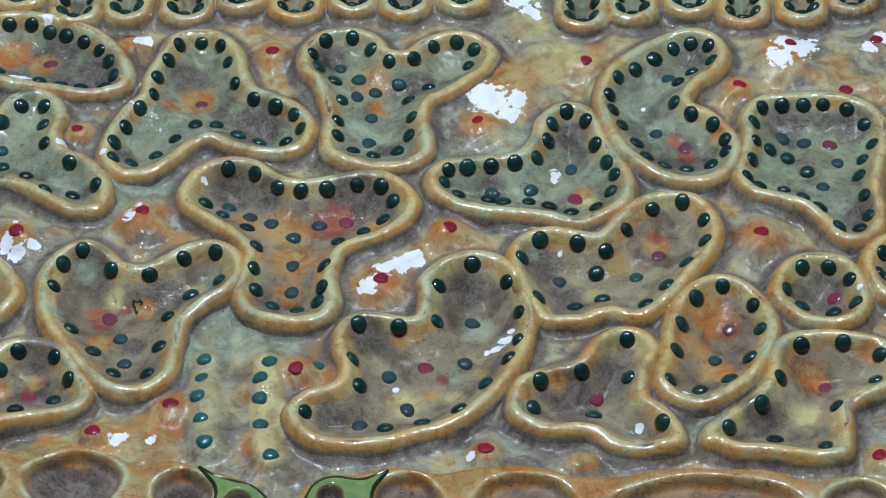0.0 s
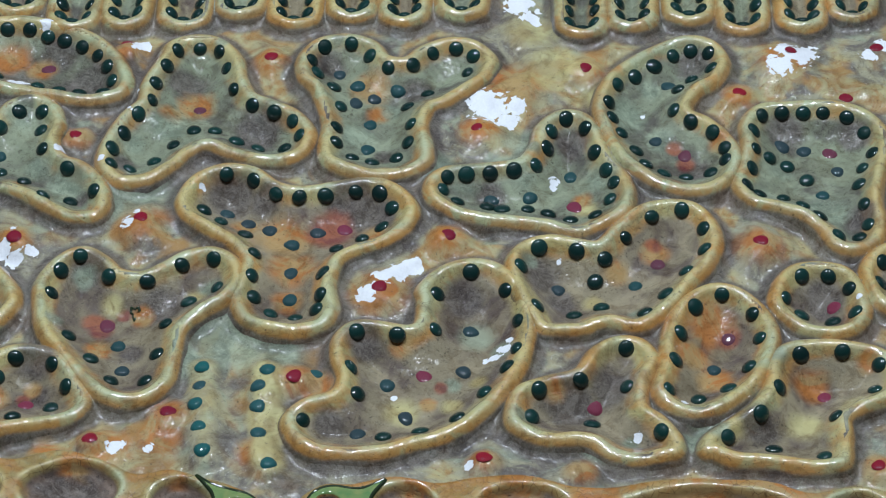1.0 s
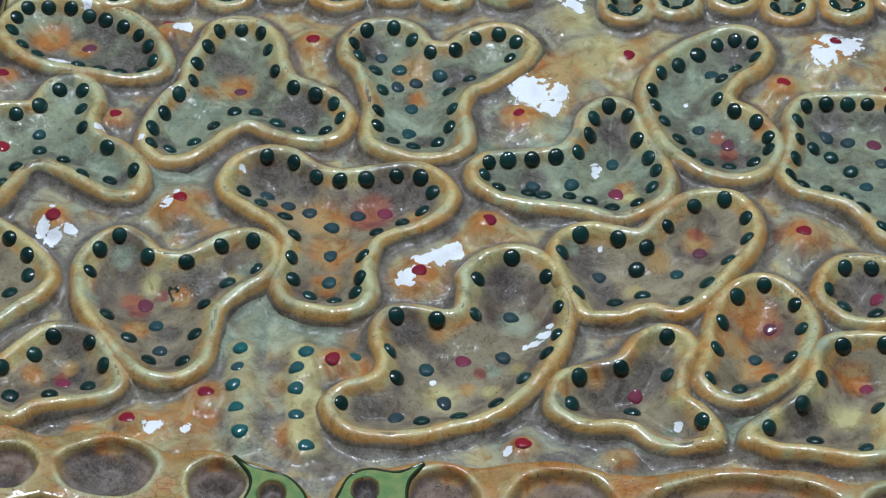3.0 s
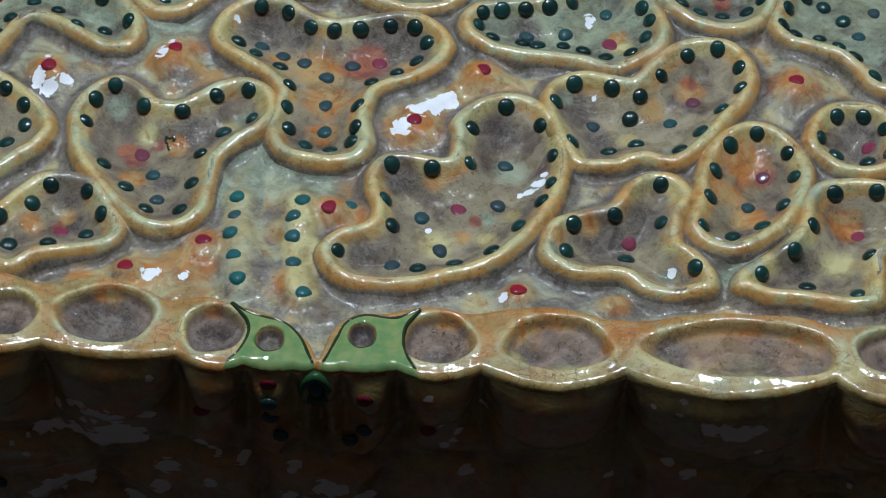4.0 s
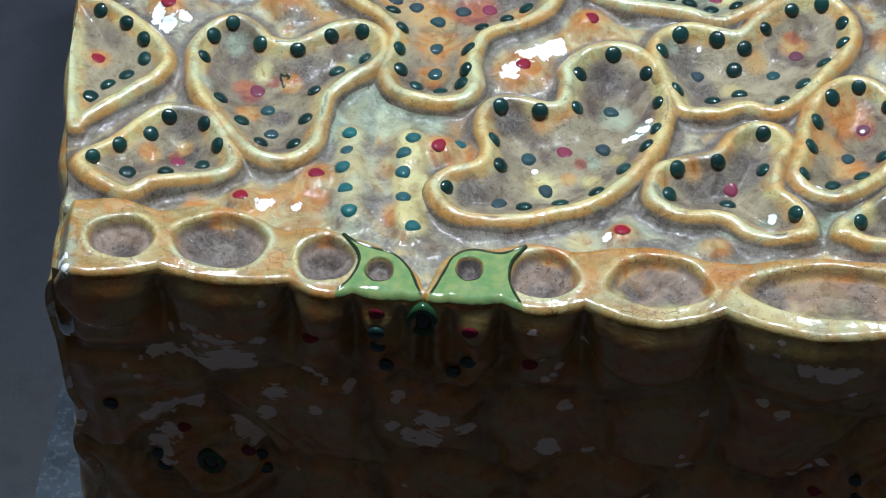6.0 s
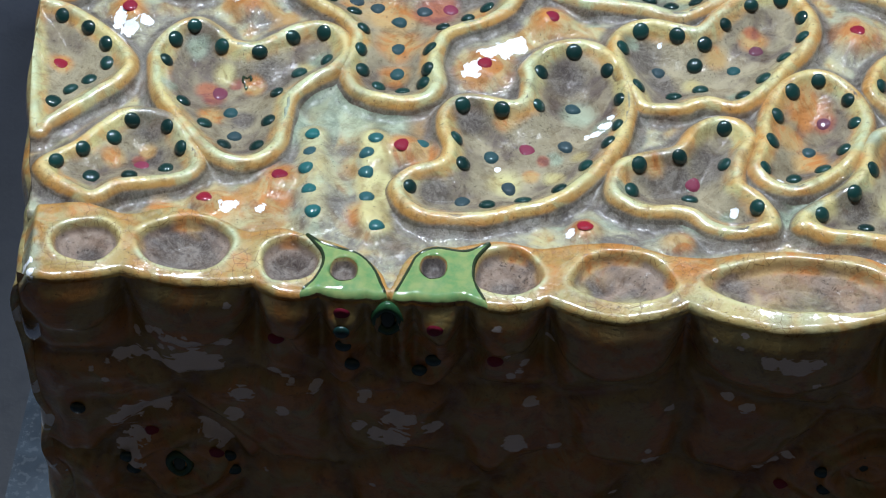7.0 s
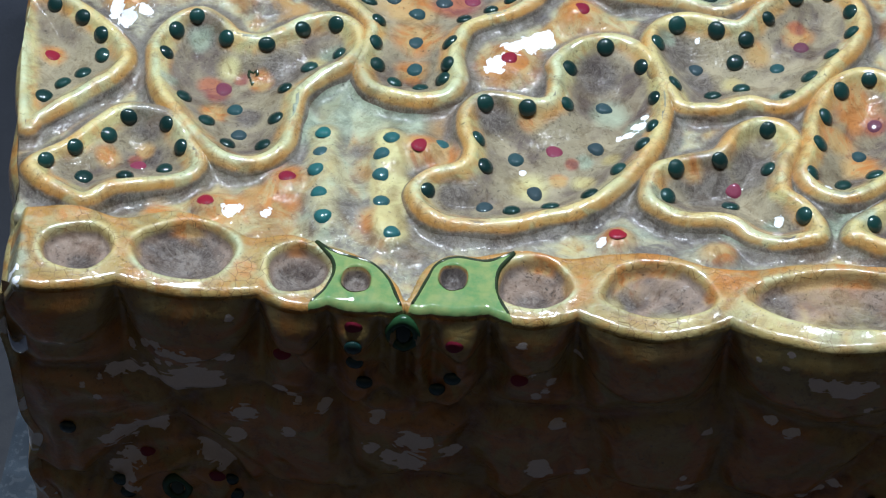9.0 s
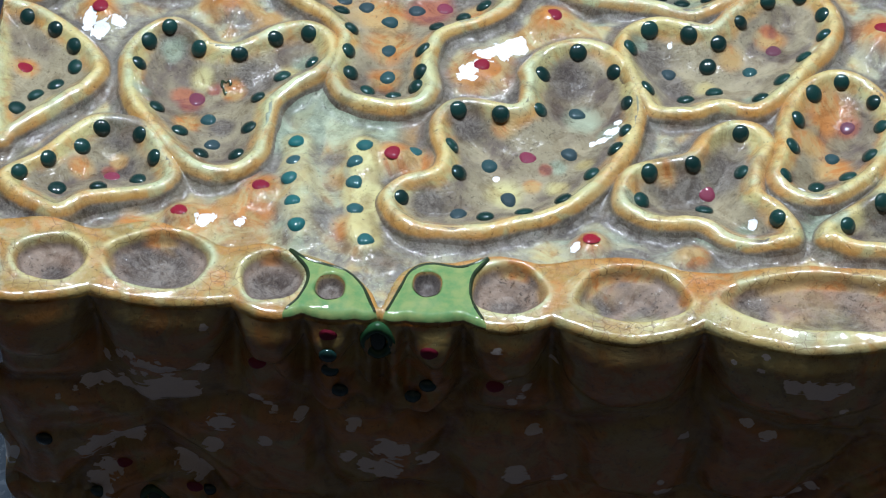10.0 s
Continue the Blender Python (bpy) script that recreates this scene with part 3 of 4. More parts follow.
cell("kidney", [(59, 163), (69, 176), (84, 182), (98, 178), (109, 162), (113, 142), (112, 122), (108, 105), (97, 85), (84, 69), (70, 59), (57, 54), (43, 49), (27, 48), (10, 49), (0, 58), (-3, 71), (4, 81), (17, 87), (22, 97), (18, 112), (18, 126), (25, 135), (38, 135), (52, 133), (59, 138), (60, 151)],
     sea=[(87, 140, 11), (101, 127, 7), (76, 105, 5)],
     straw=[(76, 90, 7), (89, 106, 6), (51, 87, 11)],
     beads=[(83, 176), (101, 165), (108, 144), (109, 123), (103, 110), (92, 95), (79, 78), (61, 71), (43, 66), (3, 72), (29, 92), (24, 108), (26, 131), (47, 130), (66, 138), (66, 161)],
     teal=[(84, 144), (81, 114), (43, 105), (53, 84), (30, 70)],
     plum=[(61, 110)],
     chips=[(104, 133, 3), (102, 127, 4), (96, 123, 3), (92, 122, 2), (47, 97, 2)],
     warm=[(64, 92, 5), (49, 126, 7)],
     grey=[(80, 162, 11), (30, 128, 11), (16, 73, 9)],
     blush=[(70, 103, 4)])
cell("double", [(105, 184), (111, 196), (124, 201), (138, 199), (150, 198), (160, 211), (172, 225), (185, 230), (199, 229), (208, 218), (211, 202), (207, 185), (195, 167), (184, 151), (170, 139), (152, 140), (138, 135), (122, 135), (114, 148), (107, 166)],
     straw=[(147, 165, 7)],
     sea=[(113, 188, 5), (171, 151, 7)],
     beads=[(118, 196), (138, 195), (153, 191), (164, 206), (178, 222), (194, 226), (205, 213), (205, 196), (195, 182), (184, 166), (173, 152), (151, 160), (137, 155), (118, 153), (109, 181), (148, 180)],
     teal=[(129, 175), (169, 179)],
     plum=[(181, 194)],
     chips=[(129, 191, 2)],
     warm=[(180, 202, 9), (159, 186, 8)],
     grey=[(119, 180, 13), (130, 166, 9)],
     blush=[(179, 207, 5)])
cell("egg", [(182, 110), (186, 137), (194, 157), (209, 168), (223, 164), (234, 149), (237, 131), (230, 107), (218, 92), (201, 81), (187, 83), (179, 94)],
     beads=[(213, 165), (199, 155), (191, 137), (188, 117), (184, 97), (199, 96), (214, 103), (225, 117), (231, 136), (229, 152)],
     teal=[(208, 121)],
     plum=[(216, 142)],
     chips=[(192, 92, 2)],
     warm=[(206, 149, 16), (208, 112, 11), (196, 127, 11)],
     grey=[(214, 155, 5), (204, 99, 7)],
     blush=[(216, 142, 7)])
cell("round", [(241, 157), (244, 173), (253, 184), (267, 186), (278, 182), (284, 168), (285, 152), (279, 140), (266, 136), (252, 141)],
     beads=[(255, 180), (269, 181), (279, 171), (283, 153), (270, 153), (254, 156), (246, 164)],
     plum=[(271, 164)],
     chips=[(283, 163, 2)],
     grey=[(266, 170, 13)])
cell("boomerang", [(107, 83), (111, 94), (125, 101), (140, 107), (148, 121), (160, 129), (171, 127), (176, 115), (171, 99), (170, 85), (179, 76), (186, 65), (186, 55), (177, 51), (166, 49), (155, 52), (143, 60), (126, 60), (114, 64), (107, 71)],
     sea=[(165, 67, 5), (111, 78, 4)],
     beads=[(163, 125), (140, 102), (119, 95), (116, 80), (146, 81), (180, 69), (163, 100)],
     plum=[(147, 92)],
     chips=[(168, 70, 3)],
     warm=[(126, 96, 7), (172, 103, 5)],
     grey=[(134, 92, 16), (156, 102, 13)])
cell("bay", [(201, 58), (205, 67), (217, 77), (229, 89), (236, 104), (238, 117), (245, 127), (260, 130), (277, 129), (291, 125), (298, 113), (298, 100), (289, 91), (278, 86), (270, 79), (269, 64), (267, 51), (258, 47), (246, 47), (232, 50), (216, 50), (205, 54)],
     sea=[(238, 123, 7), (207, 71, 7), (215, 94, 5)],
     straw=[(252, 82, 11), (276, 93, 9)],
     beads=[(251, 124), (272, 126), (290, 119), (239, 100), (228, 83), (212, 67), (235, 66), (266, 85), (287, 104), (259, 60)],
     plum=[(263, 105)],
     warm=[(257, 110, 11), (285, 122, 7)],
     grey=[(228, 77, 11), (262, 108, 9)])
cell("small_oval", [(289, 181), (294, 195), (305, 202), (315, 196), (319, 180), (314, 163), (303, 153), (293, 162)],
     beads=[(298, 191), (296, 177), (307, 198), (313, 187), (308, 173)])
palisade(-189, 377)
palisade(-154, 364)
palisade(-124, 368)
palisade(-90, 369)
palisade(-58, 379)
palisade(-26, 372)
palisade(7, 379)
palisade(38, 376)
palisade(71, 382)
palisade(141, 369)
palisade(170, 375)
palisade(203, 382)
palisade(234, 375)
palisade(268, 378)
palisade(298, 389)

# ---- skin row along the lower edge ----
WELLS = [(-155, 21.5, 17, 13.5), (-105, 23, 24, 17.5), (-52, 16.5, 14.5, 14.5), (56, 16, 17, 15.5), (113, 16.5, 25.5, 16.5), (202, 17.5, 46.5, 17), (272, 20, 16, 14), (330, 20, 28, 14)]
PORES = [(-24.5, 10.5, 7.0, 8.0), (19.5, 15.0, 6.3, 8.0)]
GUARD_L = [(-45, 33), (-41, 28), (-36.5, 22), (-35, 14), (-38, 4), (-44, -6), (-33, -10), (-18, -10), (-3, -8), (-6, 4), (-11, 14), (-18, 21), (-28, 24.5), (-38, 28)]
GUARD_R = [(1, -8), (5, 6), (8, 15), (12, 24), (21, 28), (32, 27), (39, 29), (46, 33), (40.5, 24), (39, 15), (41, 5), (47, -8), (37, -10), (24, -11), (10, -10)]
BACK_EDGE = [(-190, 43), (-182, 44), (-161, 47), (-137, 41), (-114, 47), (-88, 40), (-77, 34), (-57, 37), (-45, 33), (-29, 28), (-13, 19), (-5, 9), (-1, 1), (4, 17), (13, 28), (31, 31), (51, 36), (70, 33), (90, 37), (116, 39), (137, 33), (155, 33), (176, 38), (205, 40), (235, 38), (250, 33), (272, 38), (296, 33), (330, 38), (362, 34)]


def y_back(x):
    """The wavy back edge of the skin row."""
    px, py = np.array(BACK_EDGE).T / 1000
    slope = np.gradient(py, px)
    i = np.clip(np.searchsorted(px, x) - 1, 0, len(px) - 2)
    h = px[i + 1] - px[i]
    u = np.clip((x - px[i]) / h, 0, 1)
    return py[i] * (1 + 2 * u) * (1 - u) ** 2 + py[i + 1] * u * u * (3 - 2 * u) + h * u * (1 - u) * (slope[i] * (1 - u) - slope[i + 1] * u)


def oval(u, v, turn):
    """Radius within a hand-cut oval hollow, 1 at its edge."""
    a = np.arctan2(v, u)
    return np.hypot(u, v) * (1 + 0.035 * np.sin(3 * a + turn) + 0.025 * np.sin(5 * a + 2 * turn))


def skin_height(x, y):
    d = y_back(x) - y
    z = 0.0028 - 0.015 * ease(-0.001, 0.008, -d)
    for cx, cy, rx, ry in WELLS + PORES:
        e = (1 - oval((x - cx / 1000) / rx * 1000, (y - cy / 1000) / ry * 1000, cx)) * min(rx, ry) / 1000
        z = z + 0.0006 * ease(-0.006, -0.001, e) * (e < 0.01) * (d > 0) - 0.0066 * ease(-0.0009, 0.0030, e) - 0.0040 * ease(0.002, 0.012, e)
    return z - 0.011 * (1 - ease(-0.0005, 0.007, x - x_left(y)))


def well_depth(x, y):
    out = np.full(np.shape(x), -1.0)
    for cx, cy, rx, ry in WELLS + PORES:
        out = np.maximum(out, (1 - oval((x - cx / 1000) / rx * 1000, (y - cy / 1000) / ry * 1000, cx)) * min(rx, ry) / 1000)
    return out


ROLL = 0.0040


def skin_cell(x0, x1):
    """One cell of the lower skin: flat rim round a dished hollow, rolled over the scalloped front edge."""
    xs = np.linspace(x0, x1, max(4, int((x1 - x0) / 0.001)) + 1)
    rows = []
    for v in np.linspace(0.0575, 0.0, 60):
        y = y_front(xs) + ROLL + v
        rows.append((xs, y, skin_height(xs, y)))
    for a in np.radians([12, 25, 38, 51, 64, 77, 90]):
        rows.append((xs, y_front(xs) + ROLL - ROLL * math.sin(a), skin_height(xs, y_front(xs) + ROLL) - ROLL + ROLL * math.cos(a)))
    for drop, back in ((0.001, -0.0003), (0.0022, 0.0001), (0.0045, 0.004)):
        low = skin_height(xs, y_front(xs) + ROLL) - ROLL - drop
        rows.append((xs, y_front(xs) + back + crease(xs, low), low))
    gx, gy, gz = (np.array([r[i] for r in rows]) for i in range(3))
    gx = np.maximum(gx, x_left(gy))
    e = well_depth(gx, gy)
    gz = gz + rough_noise(gx, gy, 60, 3.0) * 0.0009 + rough_noise(gx, gy, 240, 7.0) * 0.00012
    attrs = {"rim": np.clip(1 - (e - 0.0002) / 0.0020, 0, 1).ravel(), "crest": np.exp(-((e + 0.001) / 0.0015) ** 2).ravel(), "warm": spots(gx, gy, [(75, 18, 7), (60, 31, 9), (57, 36, 9), (200, 36, 20), (148, 26, 14), (140, 18, 7), (113, 36, 12), (100, 24, 12), (190, 22, 22), (225, 20, 16), (240, 36, 16), (-132, 22, 7), (-76, 14, 7), (-106, 40, 10), (-55, 33, 8), (-160, 42, 9), (-185, 26, 6)]).ravel() * (1 - 0.6 * ease(0.002, 0.005, e)).ravel(),
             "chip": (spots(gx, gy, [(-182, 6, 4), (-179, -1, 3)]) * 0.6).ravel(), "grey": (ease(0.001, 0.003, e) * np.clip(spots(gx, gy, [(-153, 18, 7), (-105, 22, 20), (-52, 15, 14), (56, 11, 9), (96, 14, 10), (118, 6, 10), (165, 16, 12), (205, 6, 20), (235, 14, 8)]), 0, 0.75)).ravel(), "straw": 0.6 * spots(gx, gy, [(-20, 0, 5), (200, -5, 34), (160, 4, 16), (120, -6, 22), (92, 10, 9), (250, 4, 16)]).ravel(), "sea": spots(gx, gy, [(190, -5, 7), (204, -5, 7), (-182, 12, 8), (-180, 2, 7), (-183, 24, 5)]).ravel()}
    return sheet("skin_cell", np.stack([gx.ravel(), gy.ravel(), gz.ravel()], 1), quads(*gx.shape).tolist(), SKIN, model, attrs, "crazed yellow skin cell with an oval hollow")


for a, b in ((-0.196, -0.131), (-0.131, -0.076), (-0.076, -0.039), (-0.039, 0.0), (0.0, 0.041), (0.041, 0.082), (0.082, 0.148), (0.148, 0.250), (0.250, 0.296), (0.296, X_END)):
    skin_cell(a, b)


def over(v):
    """How far the rolled front edge has fallen at the distance v behind its foremost line."""
    return ROLL - np.sqrt(np.maximum(ROLL**2 - np.clip(ROLL - v, 0, ROLL) ** 2, 0))


def guard_cell(outline, hx, hy):
    """A green guard cell with a round pore and a dark painted outline."""
    curve = spline(outline)
    (x0, y0), (x1, y1) = curve.min(0) - 0.004, curve.max(0) + 0.004
    gx, gy = np.meshgrid(np.arange(x0, x1, 0.0008), np.arange(y0, y1, 0.0008))
    d = inside(curve, gx, gy)
    keep = (d > -0.0030) & (gy > y_front(gx) - 0.0008)
    gy = np.maximum(gy, y_front(gx) + 0.0002)
    z = skin_height(gx, gy) + 0.0008 + 0.0008 * ease(0, 0.010, d) - 0.006 * ease(0.0, 0.003, -d) - over(gy - y_front(gx)) + 0.0004 * rough_noise(gx, gy, 120, 2.0)
    verts = np.stack([gx.ravel(), gy.ravel(), z.ravel()], 1)
    verts, faces, _ = compact(verts, quads(*gx.shape, keep), {})
    me = sheet("guard_cell", verts, faces, LEAF, model, None, "green glazed guard cell with dark outline")
    rr, aa = np.meshgrid(np.linspace(0.0, 0.0068, 12), np.linspace(0, 2 * math.pi, 33))
    px, py = hx + rr * np.cos(aa), hy + 1.15 * rr * np.sin(aa)
    pz = skin_height(px, py) + 0.0021
    sheet("pore_lining", np.stack([px.ravel(), py.ravel(), pz.ravel()], 1), quads(*px.shape).tolist(), SKIN, me, {"rim": ease(0.0055, 0.0068, rr).ravel(), "grey": 0.7 * (1 - ease(0.0045, 0.0066, rr)).ravel()}, "mauve-brown lining of the round hollow")
    n = len(curve)
    nxt, prv = np.roll(curve, -1, 0), np.roll(curve, 1, 0)
    t = nxt - prv
    nor = np.stack([-t[:, 1], t[:, 0]], 1) / np.maximum(np.hypot(*t.T), 1e-9)[:, None]
    ring = []
    for off, up in ((-0.0010, -0.0008), (0.0, 0.0009), (0.0010, -0.0008)):
        p = curve + nor * off
        zz = skin_height(p[:, 0], p[:, 1]) + 0.0010 - over(p[:, 1] - y_front(p[:, 0]))
        ring.append(np.c_[p, zz + up])
    faces = [(r * n + i, r * n + (i + 1) % n, (r + 1) * n + (i + 1) % n, (r + 1) * n + i) for r in range(2) for i in range(n) if min(curve[i, 1] - y_front(curve[i, 0]), curve[(i + 1) % n, 1] - y_front(curve[(i + 1) % n, 0])) > 0.0022]
    sheet("outline", np.concatenate(ring), faces, INK, me, None, "dark green painted line")


guard_cell(GUARD_L, -0.0245, 0.0105)
guard_cell(GUARD_R, 0.0195, 0.0150)

# ---- ground between the cells ----
RIDGES = [(-50, 105, -44, 48), (-18, 103, -12, 44)]
CHIPS = [(90, 306, 12), (84, 315, 8), (99, 297, 8), (104, 307, 6), (-112, 357, 6), (104, 402, 10), (112, 390, 7), (262, 357, 12), (253, 346, 9), (270, 364, 8), (313, 370, 7), (305, 361, 6),
         (51, 182, 7), (44, 177, 7), (37, 171, 6), (30, 159, 6), (-164, 187, 5), (-157, 181, 5.5), (-150, 186, 4), (-161, 200, 2.5), (-100, 208, 4), (-97, 214, 3), (-88, 53, 5), (-71, 53, 3.5), (86, 46, 3)]
MOUNDS = [(83, 288, 16), (-36, 344, 14), (143, 341, 16), (70, 203, 15), (235, 203, 20), (-94, 210, 22), (-159, 193, 14), (-138, 276, 12), (36, 163, 22), (-3, 99, 14), (-64, 75, 14), (-100, 55, 10),
          (93, 49, 12), (255, 352, 22), (-207, 307, 12), (284, 52, 12), (140, 44, 12), (100, 320, 24), (-120, 350, 10), (229, 324, 14)]
HUMPS = np.array([(x, y, r) for x, y, r in MOUNDS]) / 1000


def line_distance(x, y, ax, ay, bx, by):
    ex, ey = bx - ax, by - ay
    h = np.clip(((x - ax) * ex + (y - ay) * ey) / (ex * ex + ey * ey), 0, 1)
    return np.hypot(x - ax - h * ex, y - ay - h * ey)


def build_ground():
    ys = np.linspace(-0.001, Y_END, 349)
    us = np.linspace(0, 1, 386)
    gy, gu = np.meshgrid(ys, us, indexing="ij")
    gx = x_left(gy) + (X_END - x_left(gy)) * gu
    d = np.full(gx.shape, -1.0)
    for curve in CURVES:
        (x0, y0), (x1, y1) = curve.min(0) - 0.03, curve.max(0) + 0.03
        m = (gx > x0) & (gx < x1) & (gy > y0) & (gy < y1)
        d[m] = np.maximum(d[m], inside(curve, gx[m], gy[m]))
    away = -d
    z = flank(np.clip(away, 0, 1)) - 0.0007 + 0.0030 * ease(0.009, 0.024, away)
    lift = np.zeros(gx.shape)
    for x, y, r in HUMPS:
        lift = np.maximum(lift, 1 - ease(0.2 * r, 1.15 * r, np.hypot(gx - x, gy - y)))
    for q in RIDGES:
        lift = np.maximum(lift, 1.0 - 1.0 * ease(0.002, 0.014, line_distance(gx, gy, *(np.array(q) / 1000))))
    z = z + 0.0050 * lift * ease(0.004, 0.012, away)
    z = z + rough_noise(gx, gy, 45, 9.0) * 0.0022 * ease(0.002, 0.010, away) + rough_noise(gx, gy, 130, 4.0) * 0.0009 * ease(0.004, 0.009, away)
    z = np.where(d > 0.001, -0.024, z)
    z = z - 0.02 * ease(0.001, 0.006, y_back(gx) - gy)
    straw = np.zeros(gx.shape)
    for q, most in zip(RIDGES, (0.6, 0.9)):
        near = line_distance(gx, gy, *(np.array(q) / 1000)) + 0.006 * rough_noise(gx, gy, 50, 12.0)
        straw = np.maximum(straw, most * (1 - ease(0.002, 0.014, near)))
    # grey band beside each cell: mauve trough paint with its shade put into the colour
    attrs = {"rim": (0.55 * ease(0.0, 0.006, gx - x_left(gy)) < 0.3).astype(float).ravel() * 0.8, "chip": spots(gx, gy, CHIPS).ravel(), "warm": spots(gx, gy, [(x, y, r * 0.8) for x, y, r in MOUNDS] + [(-92, 54, 15), (-66, 60, 13), (-122, 50, 9), (8, 96, 12), (105, 330, 20), (140, 345, 16), (-20, 50, 10)]).ravel(),
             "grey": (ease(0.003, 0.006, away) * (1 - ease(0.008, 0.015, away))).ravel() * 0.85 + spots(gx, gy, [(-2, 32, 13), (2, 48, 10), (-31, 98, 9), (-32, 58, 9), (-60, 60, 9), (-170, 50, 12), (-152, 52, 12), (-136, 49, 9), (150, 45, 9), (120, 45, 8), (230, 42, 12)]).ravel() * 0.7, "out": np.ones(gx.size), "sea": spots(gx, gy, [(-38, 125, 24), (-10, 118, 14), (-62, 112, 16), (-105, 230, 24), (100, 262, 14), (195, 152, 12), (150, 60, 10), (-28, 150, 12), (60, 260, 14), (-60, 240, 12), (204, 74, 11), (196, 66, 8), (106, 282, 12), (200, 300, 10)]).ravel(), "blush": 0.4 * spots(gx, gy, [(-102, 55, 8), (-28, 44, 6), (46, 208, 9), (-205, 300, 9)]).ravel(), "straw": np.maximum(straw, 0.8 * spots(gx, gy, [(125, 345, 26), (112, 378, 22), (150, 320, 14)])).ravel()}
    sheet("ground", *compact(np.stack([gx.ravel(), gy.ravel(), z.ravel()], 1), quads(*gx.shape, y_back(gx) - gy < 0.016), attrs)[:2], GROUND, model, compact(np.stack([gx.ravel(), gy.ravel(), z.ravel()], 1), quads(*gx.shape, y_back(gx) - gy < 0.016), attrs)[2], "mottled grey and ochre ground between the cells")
    return gx, gy, z


GX, GY, GZ = build_ground()


def ground_height(x, y):
    i = np.clip(np.searchsorted(GY[:, 0], y), 1, len(GY) - 1)
    j = np.argmin(np.abs(GX[i] - x))
    w = GZ[max(i - 1, 0):i + 2, max(j - 1, 0):j + 2]
    return max(float(w.mean()), -0.009)


for x, y in ((-207, 307), (-120, 357), (-138, 276), (-36, 344), (83, 288), (143, 341), (229, 324), (260, 360), (-94, 210), (-159, 193), (70, 203), (36, 163), (235, 203), (-100, 55), (-64, 75), (-3, 99), (93, 49),
             (289, 326), (310, 368), (284, 52)):
    seat(SPOT_MESH["red"], "painted_spot", x / 1000, y / 1000, ground_height, model, 0.0038 * random.uniform(0.85, 1.1), "red painted nucleus spot", 1.1)
for x, y in ((-50, 105), (-50, 92), (-51, 79), (-48, 64), (-44, 48), (-17, 103), (-21, 92), (-20, 79), (-18, 62), (-11, 42), (7, 105)):
    seat(SPOT_MESH["teal"], "painted_spot", x / 1000, y / 1000, ground_height, model, 0.0040, "blue-green painted spot", 1.05)

# a flaked scar on the floor of one hollow
scar = []
for i in range(40):
    a = i / 39 * 2 * math.pi * 0.8
    r = 0.0021 + 0.0008 * math.sin(3 * a) + random.uniform(-0.0004, 0.0004)
    scar += [(-0.0905 + q * r * math.cos(a), 0.1500 + q * r * math.sin(a) * 1.3, float(HEIGHTS["heart"](-0.0905 + r * math.cos(a), 0.15 + r * math.sin(a))) + up) for q, up in ((0.6, 0.0), (1.0, 0.0010), (1.3, 0.0))]
sheet("flaked_scar", np.array(scar), [(3 * i + j, 3 * i + j + 1, 3 * i + j + 4, 3 * i + j + 3) for i in range(39) for j in (0, 1)], INK, model, None, "small dark flaked scar in the paint")

# ---- outer faces ----
CUSHIONS = [(-160, -25), (-100, -22), (-52, -30), (-24, -30), (20, -30), (56, -35), (110, -32), (195, -30), (270, -30), (330, -30), (-165, -95), (-116, -152), (-60, -105), (0, -95), (60, -98), (120, -85), (180, -85), (228, -124),
            (290, -100), (-170, -190), (-60, -180), (10, -165), (85, -160), (150, -165), (-120, -225), (40, -225), (220, -215), (300, -190)]
CHIPS_AND_GLINTS = [(-106, -59, 9), (-96, -61, 9), (-114, -62, 7), (-122, -62, 6), (-132, -62, 5), (-140, -63, 5), (-100, -53, 7), (-91, -64, 5), (-114, -41, 4), (-107, -41, 5), (-100, -42, 5), (-86, -42, 5)]
CHIPS_AND_GLINTS += [(-146, -110, 6), (-138, -105, 8), (-130, -101, 8), (-122, -99, 7), (-78, -82, 7), (-83, -98, 5), (-57, -92, 4), (-141, -135, 8), (-136, -124, 7), (-140, -147, 6), (-97, -117, 8), (-89, -123, 6)]
CHIPS_AND_GLINTS += [(-60, -62, 4), (-56, -67, 4), (-52, -72, 3), (-40, -75, 4), (-15, -79, 4), (1, -94, 8), (8, -95, 6), (-18, -100, 4), (1, -110, 7), (-9, -106, 5), (17, -100, 4), (67, -42, 3), (64, -47, 3), (60, -52, 3)]
CHIPS_AND_GLINTS += [(71, -75, 4), (22, -103, 5), (63, -108, 7), (84, -110, 4), (170, -59, 3), (180, -66, 4), (187, -19, 5), (195, -19, 6), (203, -20, 6), (210, -19, 5), (135, -118, 5), (190, -116, 4), (197, -111, 4), (204, -107, 4)]
for _ in range(14):
    CHIPS_AND_GLINTS.append((random.uniform(-132, -104), random.uniform(-50, -33), random.uniform(1.8, 2.8)))
# scattered pale specks: small nicks, and glints painted in as chips
for _ in range(22):
    CHIPS_AND_GLINTS.append((random.uniform(-180, 300), random.choice((-8, -14, -30, -70, -110, -150)) + random.uniform(-8, 4), random.uniform(1.6, 2.8)))


def notch(z):
    """How far the worn lower left corner is broken away."""
    return 0.006 * np.exp(-((z + 0.115) / 0.012) ** 2) + 0.010 * np.exp(-((z + 0.170) / 0.018) ** 2) - 0.003 * np.exp(-((z + 0.03) / 0.02) ** 2)


